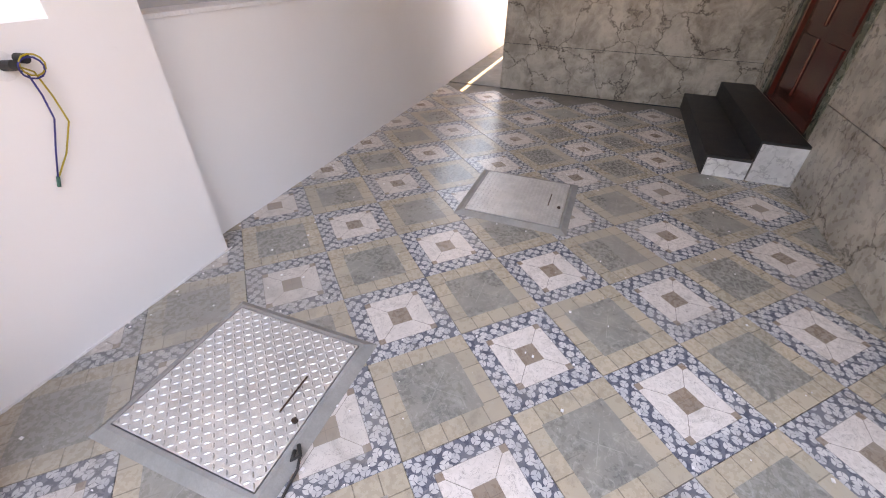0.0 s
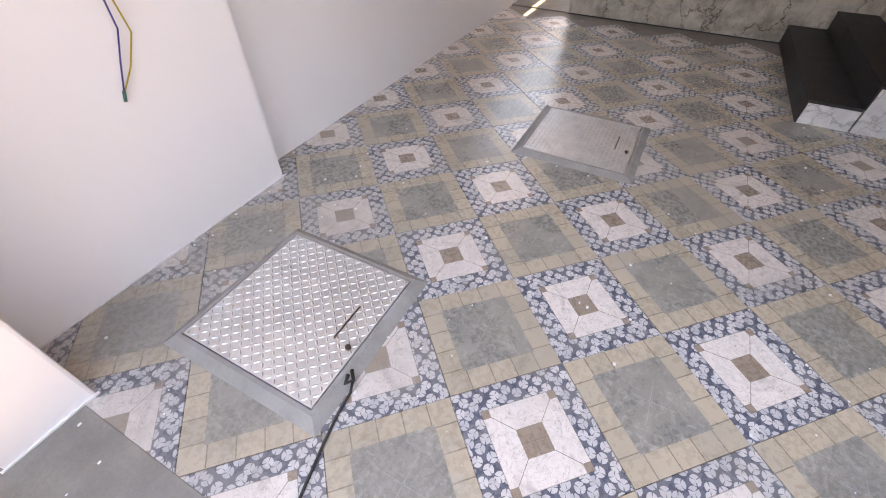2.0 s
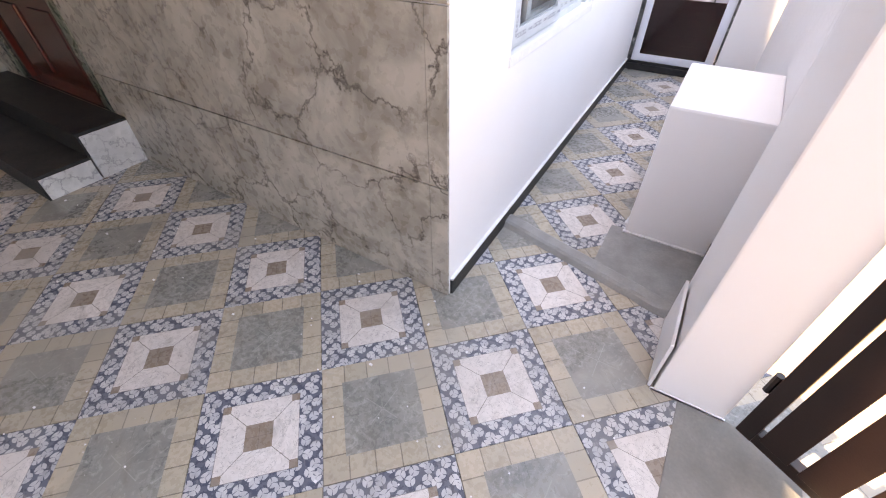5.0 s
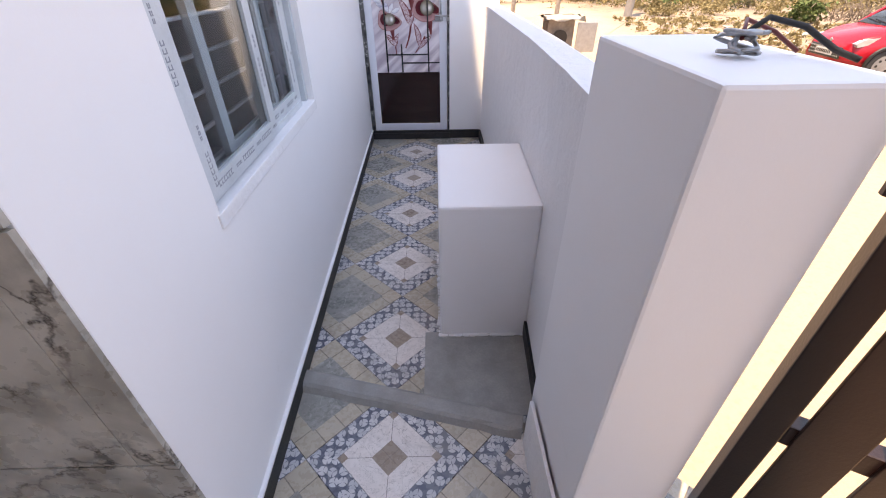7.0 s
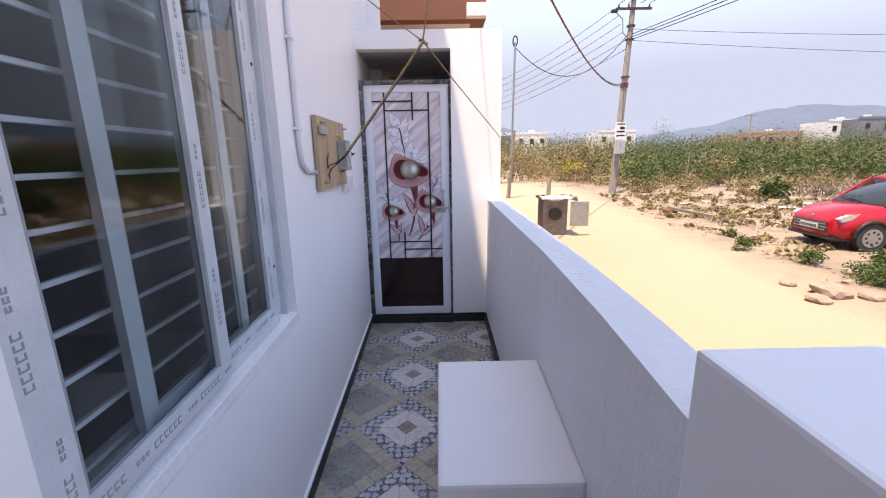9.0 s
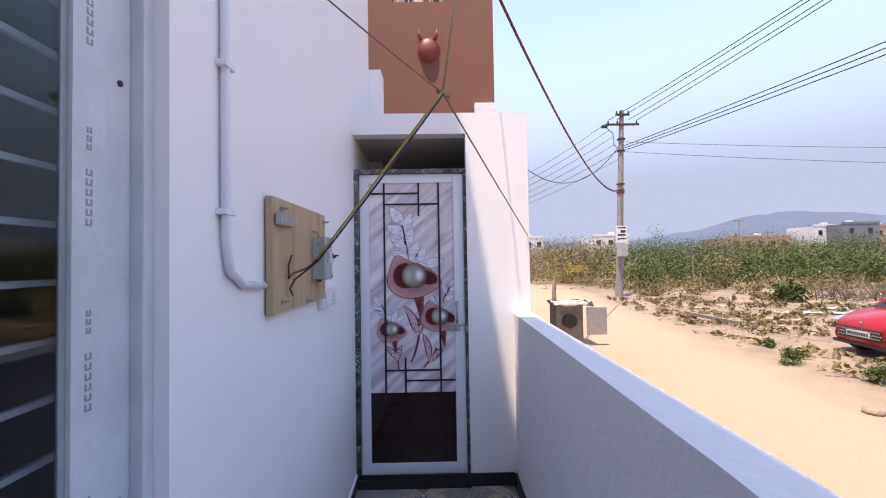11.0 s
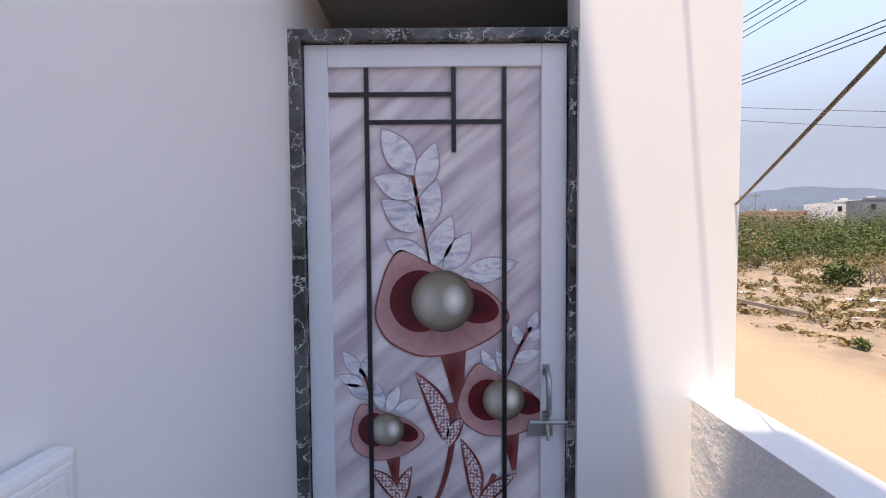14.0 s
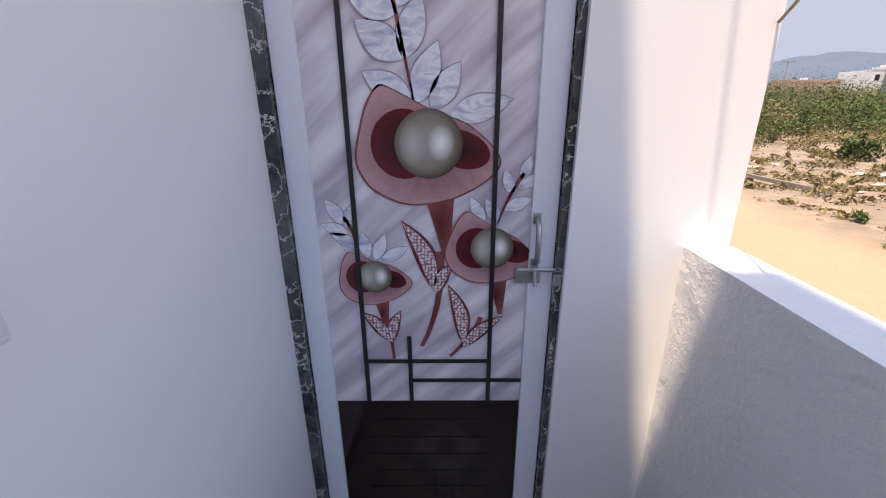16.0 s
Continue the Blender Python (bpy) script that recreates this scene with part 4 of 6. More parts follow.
            for c0, c1, d0, d1 in cells:
                if along == "z":
                    box(bm, x, x + 0.0006, a - d1, a - d0, z + c0, z + c1)
                else:
                    box(bm, x, x + 0.0006, a + c0, a + c1, z + d0, z + d1)
        part("film_mark", bm, film, host)
    for k in range(5):
        marks(-0.0069, W0 + 0.05 - 0.022 * (k % 2), WZ0 + 0.06 + 0.26 * k, "z", first)
    for k in range(3):
        marks(-0.0069, W0 + 0.06 + 0.18 * k, WZ0 + 0.06, "y", first)
    for k in range(4):
        marks(-0.0069, 1.052, WZ0 + 0.2 + 0.33 * k, "z", first, 0.014)
        marks(-0.0359, W1 - 0.15, WZ0 + 0.12 + 0.3 * k, "z", second, 0.013)
    for k in range(2):
        marks(-0.0359, 1.11 + 0.22 * k, WZ0 + 0.058, "y", second, 0.014)


window()


def slant(ob):
    """The side wall runs slightly off square: shift by the distance along it."""
    off = Vector((0, 0, 0))
    o = ob
    while o is not None:
        off += o.location
        o = o.parent
    if ob.data is not None:
        for v in ob.data.vertices:
            v.co.x -= 0.024 * max(0.0, v.co.y + off.y)


for nm in ("wall_side", "baseboard_house", "baseboard_top", "window_1"):
    for ob in (bpy.data.objects[nm], *bpy.data.objects[nm].children_recursive):
        slant(ob)

# ---- floor tiles ----
def tile_mesh(name, material):
    h = 0.4243 / 2 - 0.0008
    bm = bmesh.new()
    lo = [bm.verts.new((x * h, y * h, -0.0115)) for x, y in ((-1, -1), (1, -1), (1, 1), (-1, 1))]
    md = [bm.verts.new((x * h, y * h, -0.0012)) for x, y in ((-1, -1), (1, -1), (1, 1), (-1, 1))]
    g = h - 0.0014
    hi = [bm.verts.new((x * g, y * g, 0)) for x, y in ((-1, -1), (1, -1), (1, 1), (-1, 1))]
    for a, b in ((lo, md), (md, hi)):
        for i in range(4):
            j = (i + 1) % 4
            bm.faces.new((a[i], a[j], b[j], b[i]))
    bm.faces.new(hi)
    return mesh_of(bm, name, material)


ME_W, ME_G = tile_mesh("tile_white", TILE_WHITE), tile_mesh("tile_green", TILE_GREEN)
rng = random.Random(4)


def cut_tile(me, turn, x, y, point, normal, side):
    """A tile cut along an upright plane, keeping one side of it."""
    bm = bmesh.new()
    bm.from_mesh(me)
    back = Matrix.Rotation(-turn, 4, "Z")
    co = back @ (point - Vector((x, y, 0)))
    no = back @ normal
    bmesh.ops.bisect_plane(bm, geom=bm.verts[:] + bm.edges[:] + bm.faces[:], plane_co=co, plane_no=no, clear_outer=side < 0, clear_inner=side > 0)
    cut = bpy.data.meshes.new("tile_cut")
    bm.to_mesh(cut)
    bm.free()
    cut.materials.append(me.materials[0])
    return cut


def lay(gx, gy, keep, side):
    for i in range(-14, 14):
        for j in range(-14, 14):
            if (i + j) % 2:
                continue
            x, y = gx + 0.3 * i, gy + 0.3 * j
            if not keep(x, y):
                continue
            turn = radians(45 + rng.choice((0, 90, 180, 270)))
            me = ME_W if i % 2 == 0 else ME_G
            off = (Vector((x, y, 0)) - KERB_A).dot(KERB_N) * side
            if x > -0.4 and off < 0.32:
                if off < -0.28:
                    continue
                me = cut_tile(me, turn, x, y, KERB_A + KERB_N * (0.02 * side), KERB_N, side)
            if side > 0 and x > 0.78:
                me = cut_tile(me, turn, x, y, Vector((1.06, 0, 0)), Vector((1, 0, 0)), -1)
            ob = new("tile", me)
            ob.rotation_euler = (rng.gauss(0, 0.0008), rng.gauss(0, 0.0008), turn)
            ob.location = (x, y, rng.uniform(-0.0006, 0.0006))
            ob.parent = floor


lay(0.382, -0.285, lambda x, y: -4.6 < x < 1.3 and -3.6 < y < 0.95 and not (x < -0.25 and y > 0.15) and not (x < -4.3 and y > -2.6), -1)
lay(0.372, 2.69 - 0.6 * 3, lambda x, y: -0.25 < x < 1.25 and 0.2 < y < 3.85, 1)
setting("floor_joint", boxes((0.0, 0.99, 0.3, 0.9, -0.0115, -0.0105)), CEMENT, "cement bed under the kerb", "floor")

# ---- marble cladding panels ----
def clad(name, wall_name, along, fixed, cuts, rows, hole=None):
    wall = bpy.data.objects[wall_name]
    for z0, z1 in zip(rows, rows[1:]):
        for a, b in zip(cuts, cuts[1:]):
            spans = [(a, b, z0, z1)]
            if hole and a < hole[1] and b > hole[0] and z1 > hole[2] and z0 < hole[3]:
                spans = [(a, min(b, hole[0]), z0, z1), (max(a, hole[1]), b, z0, z1), (max(a, hole[0]), min(b, hole[1]), z0, hole[2]), (max(a, hole[0]), min(b, hole[1]), hole[3], z1)]
            for p, q, r, s in spans:
                if q - p > 0.005 and s - r > 0.005:
                    e = 0.0032
                    if along == "x":
                        part("marble_panel", B(p + e / 3, q - e / 3, fixed, fixed + 0.012, r + e, s - e), MARBLE, wall)
                    else:
                        part("marble_panel", B(fixed - 0.012, fixed, p + e / 3, q - e / 3, r + e, s - e), MARBLE, wall)


ROWS_Z = (0.0, 0.567, 1.16, 1.755, 2.35, 2.95, 3.2)
clad("front", "wall_marble", "x", 0.0, (X_BACK, -3.68, -2.48, -1.28, -0.08, 0.0), ROWS_Z, (D0, D1, 0.31, DTOP))
clad("back", "wall_back", "y", X_BACK, (-2.66, -1.2, 0.0), (0.0, 0.51, 1.1, 1.7, 2.3, 3.2))
# ---- things on the porch ----
def manhole(x, y, size, height, label):
    h = thing("manhole_cover", label, "manhole cover", (x, y, 0), "manhole covers on the porch")
    s, w = size / 2, 0.058
    fr = bmesh.new()
    outer = [(-1, -1), (1, -1), (1, 1), (-1, 1)]
    o0 = [fr.verts.new((x + a * (s + w), y + b * (s + w), 0.001)) for a, b in outer]
    o1 = [fr.verts.new((x + a * (s + 0.02), y + b * (s + 0.02), height)) for a, b in outer]
    i1 = [fr.verts.new((x + a * (s + 0.004), y + b * (s + 0.004), height)) for a, b in outer]
    i0 = [fr.verts.new((x + a * (s + 0.004), y + b * (s + 0.004), 0.001)) for a, b in outer]
    for p, q in ((o0, o1), (o1, i1), (i1, i0)):
        for i in range(4):
            j = (i + 1) % 4
            fr.faces.new((p[i], p[j], q[j], q[i]))
    part("cement_frame", fr, CEMENT, h, "grey cement surround")
    plate = part("plate", B(x - s, x + s, y - s, y + s, 0.002, height + 0.002, 0.001), STEEL, h, "bright chequered steel plate")
    lug = bmesh.new()
    pitch = 0.026
    n = int(size / pitch)
    for i in range(n):
        for j in range(n):
            cx, cy = x - s + (i + 0.5) * size / n, y - s + (j + 0.5) * size / n
            a = radians(45 if (i + j) % 2 else -45) + radians(90)
            u, v = Vector((math.cos(a), math.sin(a), 0)), Vector((-math.sin(a), math.cos(a), 0))
            c = Vector((cx, cy, height + 0.002))
            e = [lug.verts.new(c + u * p * 0.0125 + v * q * 0.0042) for p, q in ((-1, 0), (-0.4, -1), (0.4, -1), (1, 0), (0.4, 1), (-0.4, 1))]
            t = [lug.verts.new(c + u * p * 0.006 + Vector((0, 0, 0.0034))) for p in (-1, 1)]
            for f in ((e[0], e[1], t[0]), (e[1], e[2], t[1], t[0]), (e[2], e[3], t[1]), (e[3], e[4], t[1]), (e[4], e[5], t[0], t[1]), (e[5], e[0], t[0])):
                lug.faces.new(f)
    tagged(part("chequer_relief", lug, STEEL, plate), kind="stuff")
    z = height + 0.006
    hx, hy = x - 0.02 * 1, y + 0.2 * size / 0.6
    part("lift_rod", T([(hx - 0.08, hy - 0.0, z - 0.006), (hx - 0.078, hy, z), (hx + 0.078, hy, z), (hx + 0.08, hy, z - 0.006)], 0.0035), RUST, h, "thin iron lifting rod")
    part("lock_stud", T([(x + 0.07, y + 0.27 * size / 0.6, height), (x + 0.07, y + 0.27 * size / 0.6, height + 0.012)], 0.011, 10), RUST, h)


manhole(0.335, -2.46, 0.61, 0.03, "square steel chequer-plate manhole cover in raised cement frame")
manhole(-1.53, -1.81, 0.6, 0.02, "square steel chequer-plate manhole cover flush in the tiles")

cable = thing("loose_cable", "thin black cable lying on the tiles", "cable", (0.7, -2.1, 0))
part("cable_run", T([(0.49, -2.1, 0.03), (0.53, -2.085, 0.012), (0.6, -2.08, 0.007), (0.7, -2.06, 0.007), (0.86, -2.02, 0.007), (1.02, -1.98, 0.009), (1.2, -1.97, 0.009), (1.3, -1.98, 0.009)], 0.005), RUBBER, cable, "", True)
part("cable_knot", T([(0.47, -2.12, 0.034), (0.5, -2.09, 0.04), (0.52, -2.11, 0.034), (0.49, -2.12, 0.036)], 0.007), RUBBER, cable, "", True)

wires = thing("wall_wires", "loose blue and yellow wires hanging from a conduit", "wires", (0.13, -3.19, 1.0))
part("conduit_stub", T([(0.155, -3.2, 1.055), (0.15, -3.15, 1.06)], 0.016, 12), RUBBER, wires, "black conduit end")
part("conduit_stub", T([(0.11, -3.2, 1.07), (0.105, -3.165, 1.07)], 0.015, 12), RUBBER, wires)
part("plaster_patch", T([(0.16, -3.2, 1.055), (0.16, -3.1985, 1.055)], 0.045, 14), ROUGH_WHITE, wires)
loop = [(0.11 + 0.035 * math.cos(a), -3.15, 1.045 + 0.032 * math.sin(a)) for a in [i * math.pi / 6 for i in range(13)]]
part("blue_wire", T(loop + [(0.12, -3.17, 1.03), (0.112, -3.17, 0.96), (0.112, -3.175, 0.88), (0.155, -3.18, 0.78), (0.19, -3.185, 0.69)], 0.003), BLUE_WIRE, wires, "blue insulated wire", True)
part("yellow_wire", T([(x - 0.006, y, z + 0.008) for x, y, z in loop] + [(0.1, -3.17, 1.03), (0.085, -3.17, 0.95), (0.075, -3.175, 0.86), (0.13, -3.18, 0.76), (0.188, -3.185, 0.69)], 0.0028), YELLOW_WIRE, wires, "yellow insulated wire", True)
part("end_sleeve", T([(0.188, -3.185, 0.695), (0.2, -3.186, 0.66)], 0.006), GREEN_TIP, wires, "green end sleeve")
wires.location.x += 0.03


def gate(hinge, way, length, label):
    g = thing("gate_leaf", label, "gate", (hinge[0], hinge[1], 0.04), "gate leaves")
    ux, uy = way
    m = Matrix(((ux, -uy, 0, hinge[0]), (uy, ux, 0, hinge[1]), (0, 0, 1, 0), (0, 0, 0, 1)))
    lo, hi = 0.045, 1.45
    for a, b in ((0.0, 0.05), (length - 0.05, length)):
        part("stile", B(a, b, -0.02, 0.02, lo, hi, 0.003, m), GATE_PAINT, g)
    for z in (lo, 0.72, hi - 0.05):
        part("rail", B(0.05, length - 0.05, -0.018, 0.018, z, z + 0.05, 0.003, m), GATE_PAINT, g)
    n = int((length - 0.1) / 0.112)
    for k in range(n):
        c = 0.05 + (k + 0.5) * (length - 0.1) / n
        part("slat", B(c - 0.043, c + 0.043, -0.026, -0.018, lo + 0.04, hi - 0.02, 0.002, m), GATE_PAINT, g)
    for z in (0.25, 1.2):
        part("hinge", tube(bmesh.new(), [m @ Vector((-0.012, 0, z)), m @ Vector((-0.012, 0, z + 0.08))], 0.012), GATE_PAINT, g)


gate((1.15, -0.025), (0.86, -0.51), 1.35, "dark brown steel slatted gate leaf standing open")
gate((1.235, -2.815), (0.97, 0.24), 1.35, "dark brown steel slatted gate leaf swung wide open")

bench_at = (0.76, 1.3, 0)
bench = thing("plaster_bench", "white plastered block seat against the parapet", "bench", bench_at)
bb = extrude_poly(bmesh.new(), [(0.572, 0.9), (0.976, 0.9), (1.003, 1.585), (0.572, 1.585)], 0.001, 0.692, 2)
bmesh.ops.bevel(bb, geom=[e for e in bb.edges], offset=0.012, segments=2, affect="EDGES", profile=0.6)
part("block", bb, WHITE, bench)
jag = bmesh.new()
r2 = random.Random(8)
for k in range(60):
    f = k / 59
    x, y = (0.57 + 0.39 * f, 0.897) if k % 2 else (0.568, 0.9 + 0.68 * f)
    s = r2.uniform(0.004, 0.012)
    box(jag, x - s, x + s, y - s, y + s, 0.0, s * 0.8)
tagged(part("plaster_crumbs", jag, ROUGH_WHITE, bench, "ragged plaster edge at the foot"), kind="stuff")

# ---- small dirt on the floor ----
dirt = bmesh.new()
r5 = random.Random(17)
for k in range(420):
    x, y = r5.uniform(-4.1, 1.3), r5.uniform(-3.3, -0.05)
    if k % 3 == 0:
        y = r5.choice((-3.34, -3.19 if x > -0.34 else -3.34)) + abs(r5.gauss(0, 0.03))
    s = r5.uniform(0.0015, 0.005)
    box(dirt, x - s * r5.uniform(0.6, 2.0), x + s, y - s, y + s * r5.uniform(0.6, 1.6), 0.0, s * 0.7 + 0.001)
dr = new("floor_crumbs", mesh_of(dirt, "floor_crumbs", ROUGH_WHITE))
tagged(dr, "scattered plaster crumbs on the tiles", "crumbs", kind="stuff")
ridge = bmesh.new()
for k in range(110):
    f = k / 109
    for x, y in ((-0.345 + 1.27 * f, -3.197), (0.93 + 0.27 * f, -2.838), (0.884 + 0.23 * f, -0.003)):
        s = r5.uniform(0.003, 0.011)
        box(ridge, x - 0.008, x + 0.008, y - 0.002, y + s * 0.5, 0.0, s)
rr = new("plaster_ridge", mesh_of(ridge, "plaster_ridge", ROUGH_WHITE))
tagged(rr, "ragged white plaster edge at the wall foot", "plaster", kind="stuff")

# ---- electrical things on the house wall ----
pipe = thing("conduit_pipe", "white plastic conduit pipe fixed to the wall", "pipe", (-0.03, 1.85, 2.5))
part("pipe_run", T([(-0.03, 1.84, 4.6), (-0.03, 1.85, 1.62), (-0.03, 1.87, 1.54), (-0.035, 1.95, 1.5), (-0.04, 2.09, 1.49)], 0.012, 10), PVC, pipe, "", True)
for z in (3.3, 2.6, 2.05, 1.68):
    part("saddle", B(-0.045, -0.016, 1.825, 1.875, z, z + 0.016, 0.003), PVC, pipe)

board = thing("meter_board", "bare plywood meter board of four planks", "board", (-0.04, 2.4, 1.6))
cuts = (2.115, 2.3, 2.503, 2.625, 2.717)
for a, b in zip(cuts, cuts[1:]):
    part("plank", B(-0.045 + 0.002 * (a > 2.3), -0.023, a + 0.0014, b - 0.0014, 1.392, 1.772, 0.0015), PLY, board)
part("batten", B(-0.065, -0.045, 2.14, 2.18, 1.4, 1.76, 0.002), PLY, board)
for y, z in ((2.68, 1.738), (2.449, 1.408), (2.19, 1.74), (2.19, 1.43)):
    part("bolt", T([(-0.023, y, z), (0.004, y, z)], 0.004, 8), ZINC, board, "threaded bolt")
    part("nut", T([(-0.0225, y, z), (-0.016, y, z)], 0.009, 6), ZINC, board)
part("cable_clamp", boxes((-0.023, 0.0, 2.13, 2.25, 1.68, 1.72), bevel=0.006), ZINC, board, "grey cable clamp")
part("cable_tail", T([(0.075, 2.256, 1.57), (0.05, 2.285, 1.55), (0.02, 2.3, 1.535), (-0.005, 2.24, 1.52), (-0.008, 2.215, 1.505), (-0.01, 2.22, 1.55), (-0.005, 2.235, 1.585)], 0.004), RED_BROWN, board, "brown taped cable tail", True)
part("cable_tail", T([(0.078, 2.262, 1.564), (0.04, 2.29, 1.54), (0.0, 2.25, 1.5), (-0.01, 2.23, 1.47), (-0.012, 2.26, 1.445)], 0.0035), RUBBER, board, "black taped cable tail", True)

iso = thing("isolator_box", "grey metal switch box with a small breaker", "switch box", (0.0, 2.568, 1.57))
part("case", B(-0.022, 0.02, 2.518, 2.618, 1.487, 1.66, 0.002), BOX_GREY, iso)
front = part("cover", B(0.02, 0.034, 2.514, 2.622, 1.483, 1.664, 0.004), BOX_GREY, iso)
for y, z in ((2.543, 1.652), (2.603, 1.497)):
    part("screw", T([(0.034, y, z), (0.039, y, z)], 0.005, 8), ZINC, front)
brk = part("breaker", B(0.034, 0.046, 2.563, 2.606, 1.555, 1.6, 0.002), SWITCH, iso, "white circuit breaker")
part("toggle", T([(0.046, 2.592, 1.58), (0.056, 2.592, 1.58)], 0.0075, 12), CAR_BLACK, brk, "black toggle")
part("toggle_lever", B(0.054, 0.068, 2.586, 2.598, 1.581, 1.588, 0.002), CAR_BLACK, brk, "black toggle lever")
part("test_button", T([(0.046, 2.573, 1.59), (0.05, 2.573, 1.59)], 0.004, 10), CAR_BLACK, brk)
part("side_hole", T([(0.006, 2.5182, 1.63), (0.006, 2.517, 1.63)], 0.0032, 10), BLACK, iso)
part("rating_bar", B(0.0455, 0.0465, 2.57, 2.59, 1.562, 1.592), BOX_GREY, brk)
tag = part("on_off_label", B(0.0335, 0.0348, 2.535, 2.546, 1.555, 1.6), BLACK, iso, "black on off label")
part("label_bar", B(0.0345, 0.0354, 2.539, 2.542, 1.566, 1.589), PAPER, tag)
for txt, y, z, sz in (("ON", 2.5355, 1.593, 0.006), ("OFF", 2.5355, 1.557, 0.005)):
    cu = bpy.data.curves.new("lettering", "FONT")
    cu.body, cu.size, cu.extrude = txt, sz, 0.0002
    tmp = bpy.data.objects.new("lettering", cu)
    me = bpy.data.meshes.new_from_object(tmp)
    me.materials.append(PAPER)
    ob = new("lettering", me)
    ob.matrix_world = Matrix.Translation(Vector((0.0355, y, z)) - iso.location) @ pose(0, 0, 0, 90, 0, 90)
    ob.parent = iso
part("maker_plate", boxes((0.0338, 0.0346, 2.556, 2.564, 1.622, 1.636), (0.0338, 0.0346, 2.567, 2.575, 1.622, 1.636), (0.0338, 0.0346, 2.578, 2.586, 1.622, 1.636)), ZINC, iso)
part("gland", T([(0.0, 2.538, 1.66), (-0.002, 2.538, 1.675), (-0.015, 2.531, 1.685), (-0.022, 2.528, 1.686)], 0.004), YELLOW_WIRE, iso, "yellow green wire", True)
part("bottom_gland", T([(-0.0, 2.538, 1.487), (-0.0, 2.538, 1.476)], 0.01), RED_BROWN, iso)

sw = thing("switch_socket", "white plastic switch and socket box", "switch", (-0.05, 2.85, 1.39))
part("back_box", B(-0.064, -0.038, 2.735, 2.96, 1.335, 1.435, 0.006), SWITCH, sw)
fp = part("face_plate", B(-0.038, -0.033, 2.745, 2.95, 1.345, 1.425, 0.003), SWITCH, sw)
part("rocker", B(-0.033, -0.028, 2.76, 2.83, 1.353, 1.417, 0.003), SWITCH, fp)
part("socket_face", B(-0.033, -0.0305, 2.84, 2.94, 1.353, 1.417, 0.002), SWITCH, fp)
for y, z in ((2.88, 1.4), (2.865, 1.385), (2.895, 1.385), (2.87, 1.366), (2.89, 1.366)):
    part("socket_hole", T([(-0.0305, y, z), (-0.0298, y, z)], 0.004, 8), BLACK, fp)

# ---- overhead cables over the passage ----
KNOT = (0.522, 2.175, 2.118)
lines = thing("overhead_cables", "tied yellow and blue service cables crossing the passage", "cable", KNOT)
part("strand", T(sag((-0.03, 1.85, 2.46), KNOT, 0.01), 0.0028), TWINE, lines, "", True)
part("strand", T(sag(KNOT, (1.25, 6.12, 8.2), 0.05), 0.004), TWINE, lines, "", True)
part("strand", T(sag((0.523, 2.14, 2.11), (0.075, 2.254, 1.57), 0.004), 0.004), YELLOW_WIRE, lines, "yellow service cable", True)
part("strand", T(sag((0.526, 2.15, 2.106), (0.078, 2.262, 1.564), 0.006), 0.0035), BLUE_WIRE, lines, "blue service cable", True)
part("strand", T(sag(KNOT, (1.13, 3.668, 1.717), 0.004), 0.0034), TWINE, lines, "", True)
part("knot", T([(0.506, 2.165, 2.118), (0.522, 2.185, 2.128), (0.531, 2.17, 2.108), (0.516, 2.165, 2.113), (0.546, 2.175, 2.103)], 0.007), TWINE, lines, "", True)

coil = thing("wire_coil", "loose coil of grey and black wire on the pillar", "wire coil", (0.98, 0.1, 1.332))
r3 = random.Random(3)
pts = []
for k in range(70):
    a = k * 0.55
    pts.append((0.985 + 0.022 * math.cos(a) + r3.uniform(-0.006, 0.006), 0.09 + 0.022 * math.sin(a * 1.13) + r3.uniform(-0.006, 0.006), 1.326 + 0.03 * (0.5 + 0.5 * math.sin(a * 0.37))))
part("grey_strand", T(pts, 0.003, 6), ZINC, coil, "", True)
part("black_tail", T([(0.985, 0.09, 1.35), (1.02, 0.1, 1.37), (1.06, 0.08, 1.36), (1.09, 0.05, 1.335), (1.11, 0.03, 1.326)], 0.004), RUBBER, coil, "", True)
part("red_tail", T([(0.985, 0.09, 1.345), (1.01, 0.13, 1.365), (1.05, 0.12, 1.35), (1.08, 0.1, 1.326)], 0.003), RED_BROWN, coil, "", True)

coil.location += Vector((0.013, 0.067, 0.011))

# ---- brown neighbouring house ----
BY = 6.1
brown = thing("brown_house", "brown painted neighbouring house with overhanging storey", "house", (0.5, BY, ROAD))
part("wall", wall_with_hole("y", BY, BY + 0.2, -0.19, 1.27, 3.39, 9.0, [(-0.05, 0.62, 4.95, 6.4)]), BROWN_WALL, brown)
part("side_wall", B(1.07, 1.27, BY + 0.2, 14.0, 3.39, 9.0), BROWN_WALL, brown)
part("ground_storey", B(-6.0, 0.55, BY + 0.4, 14.0, ROAD, 3.388), BROWN_WALL, brown)
part("floor_slab", B(-6.0, 1.07, BY + 0.2, 14.0, 3.39, 3.55), CEIL, brown)
part("left_wall", B(-6.0, -0.19, BY, BY + 0.2, 3.39, 9.0), BROWN_WALL, brown)
part("pale_bracket", B(1.0, 1.26, BY - 0.12, BY - 0.002, 3.39, 3.56, 0.01), ROUGH_WHITE, brown, "pale concrete bracket")
part("inner_wall", B(-0.19, 1.07, BY + 1.2, BY + 1.3, 3.55, 9.0), DARK_ROOM, brown)
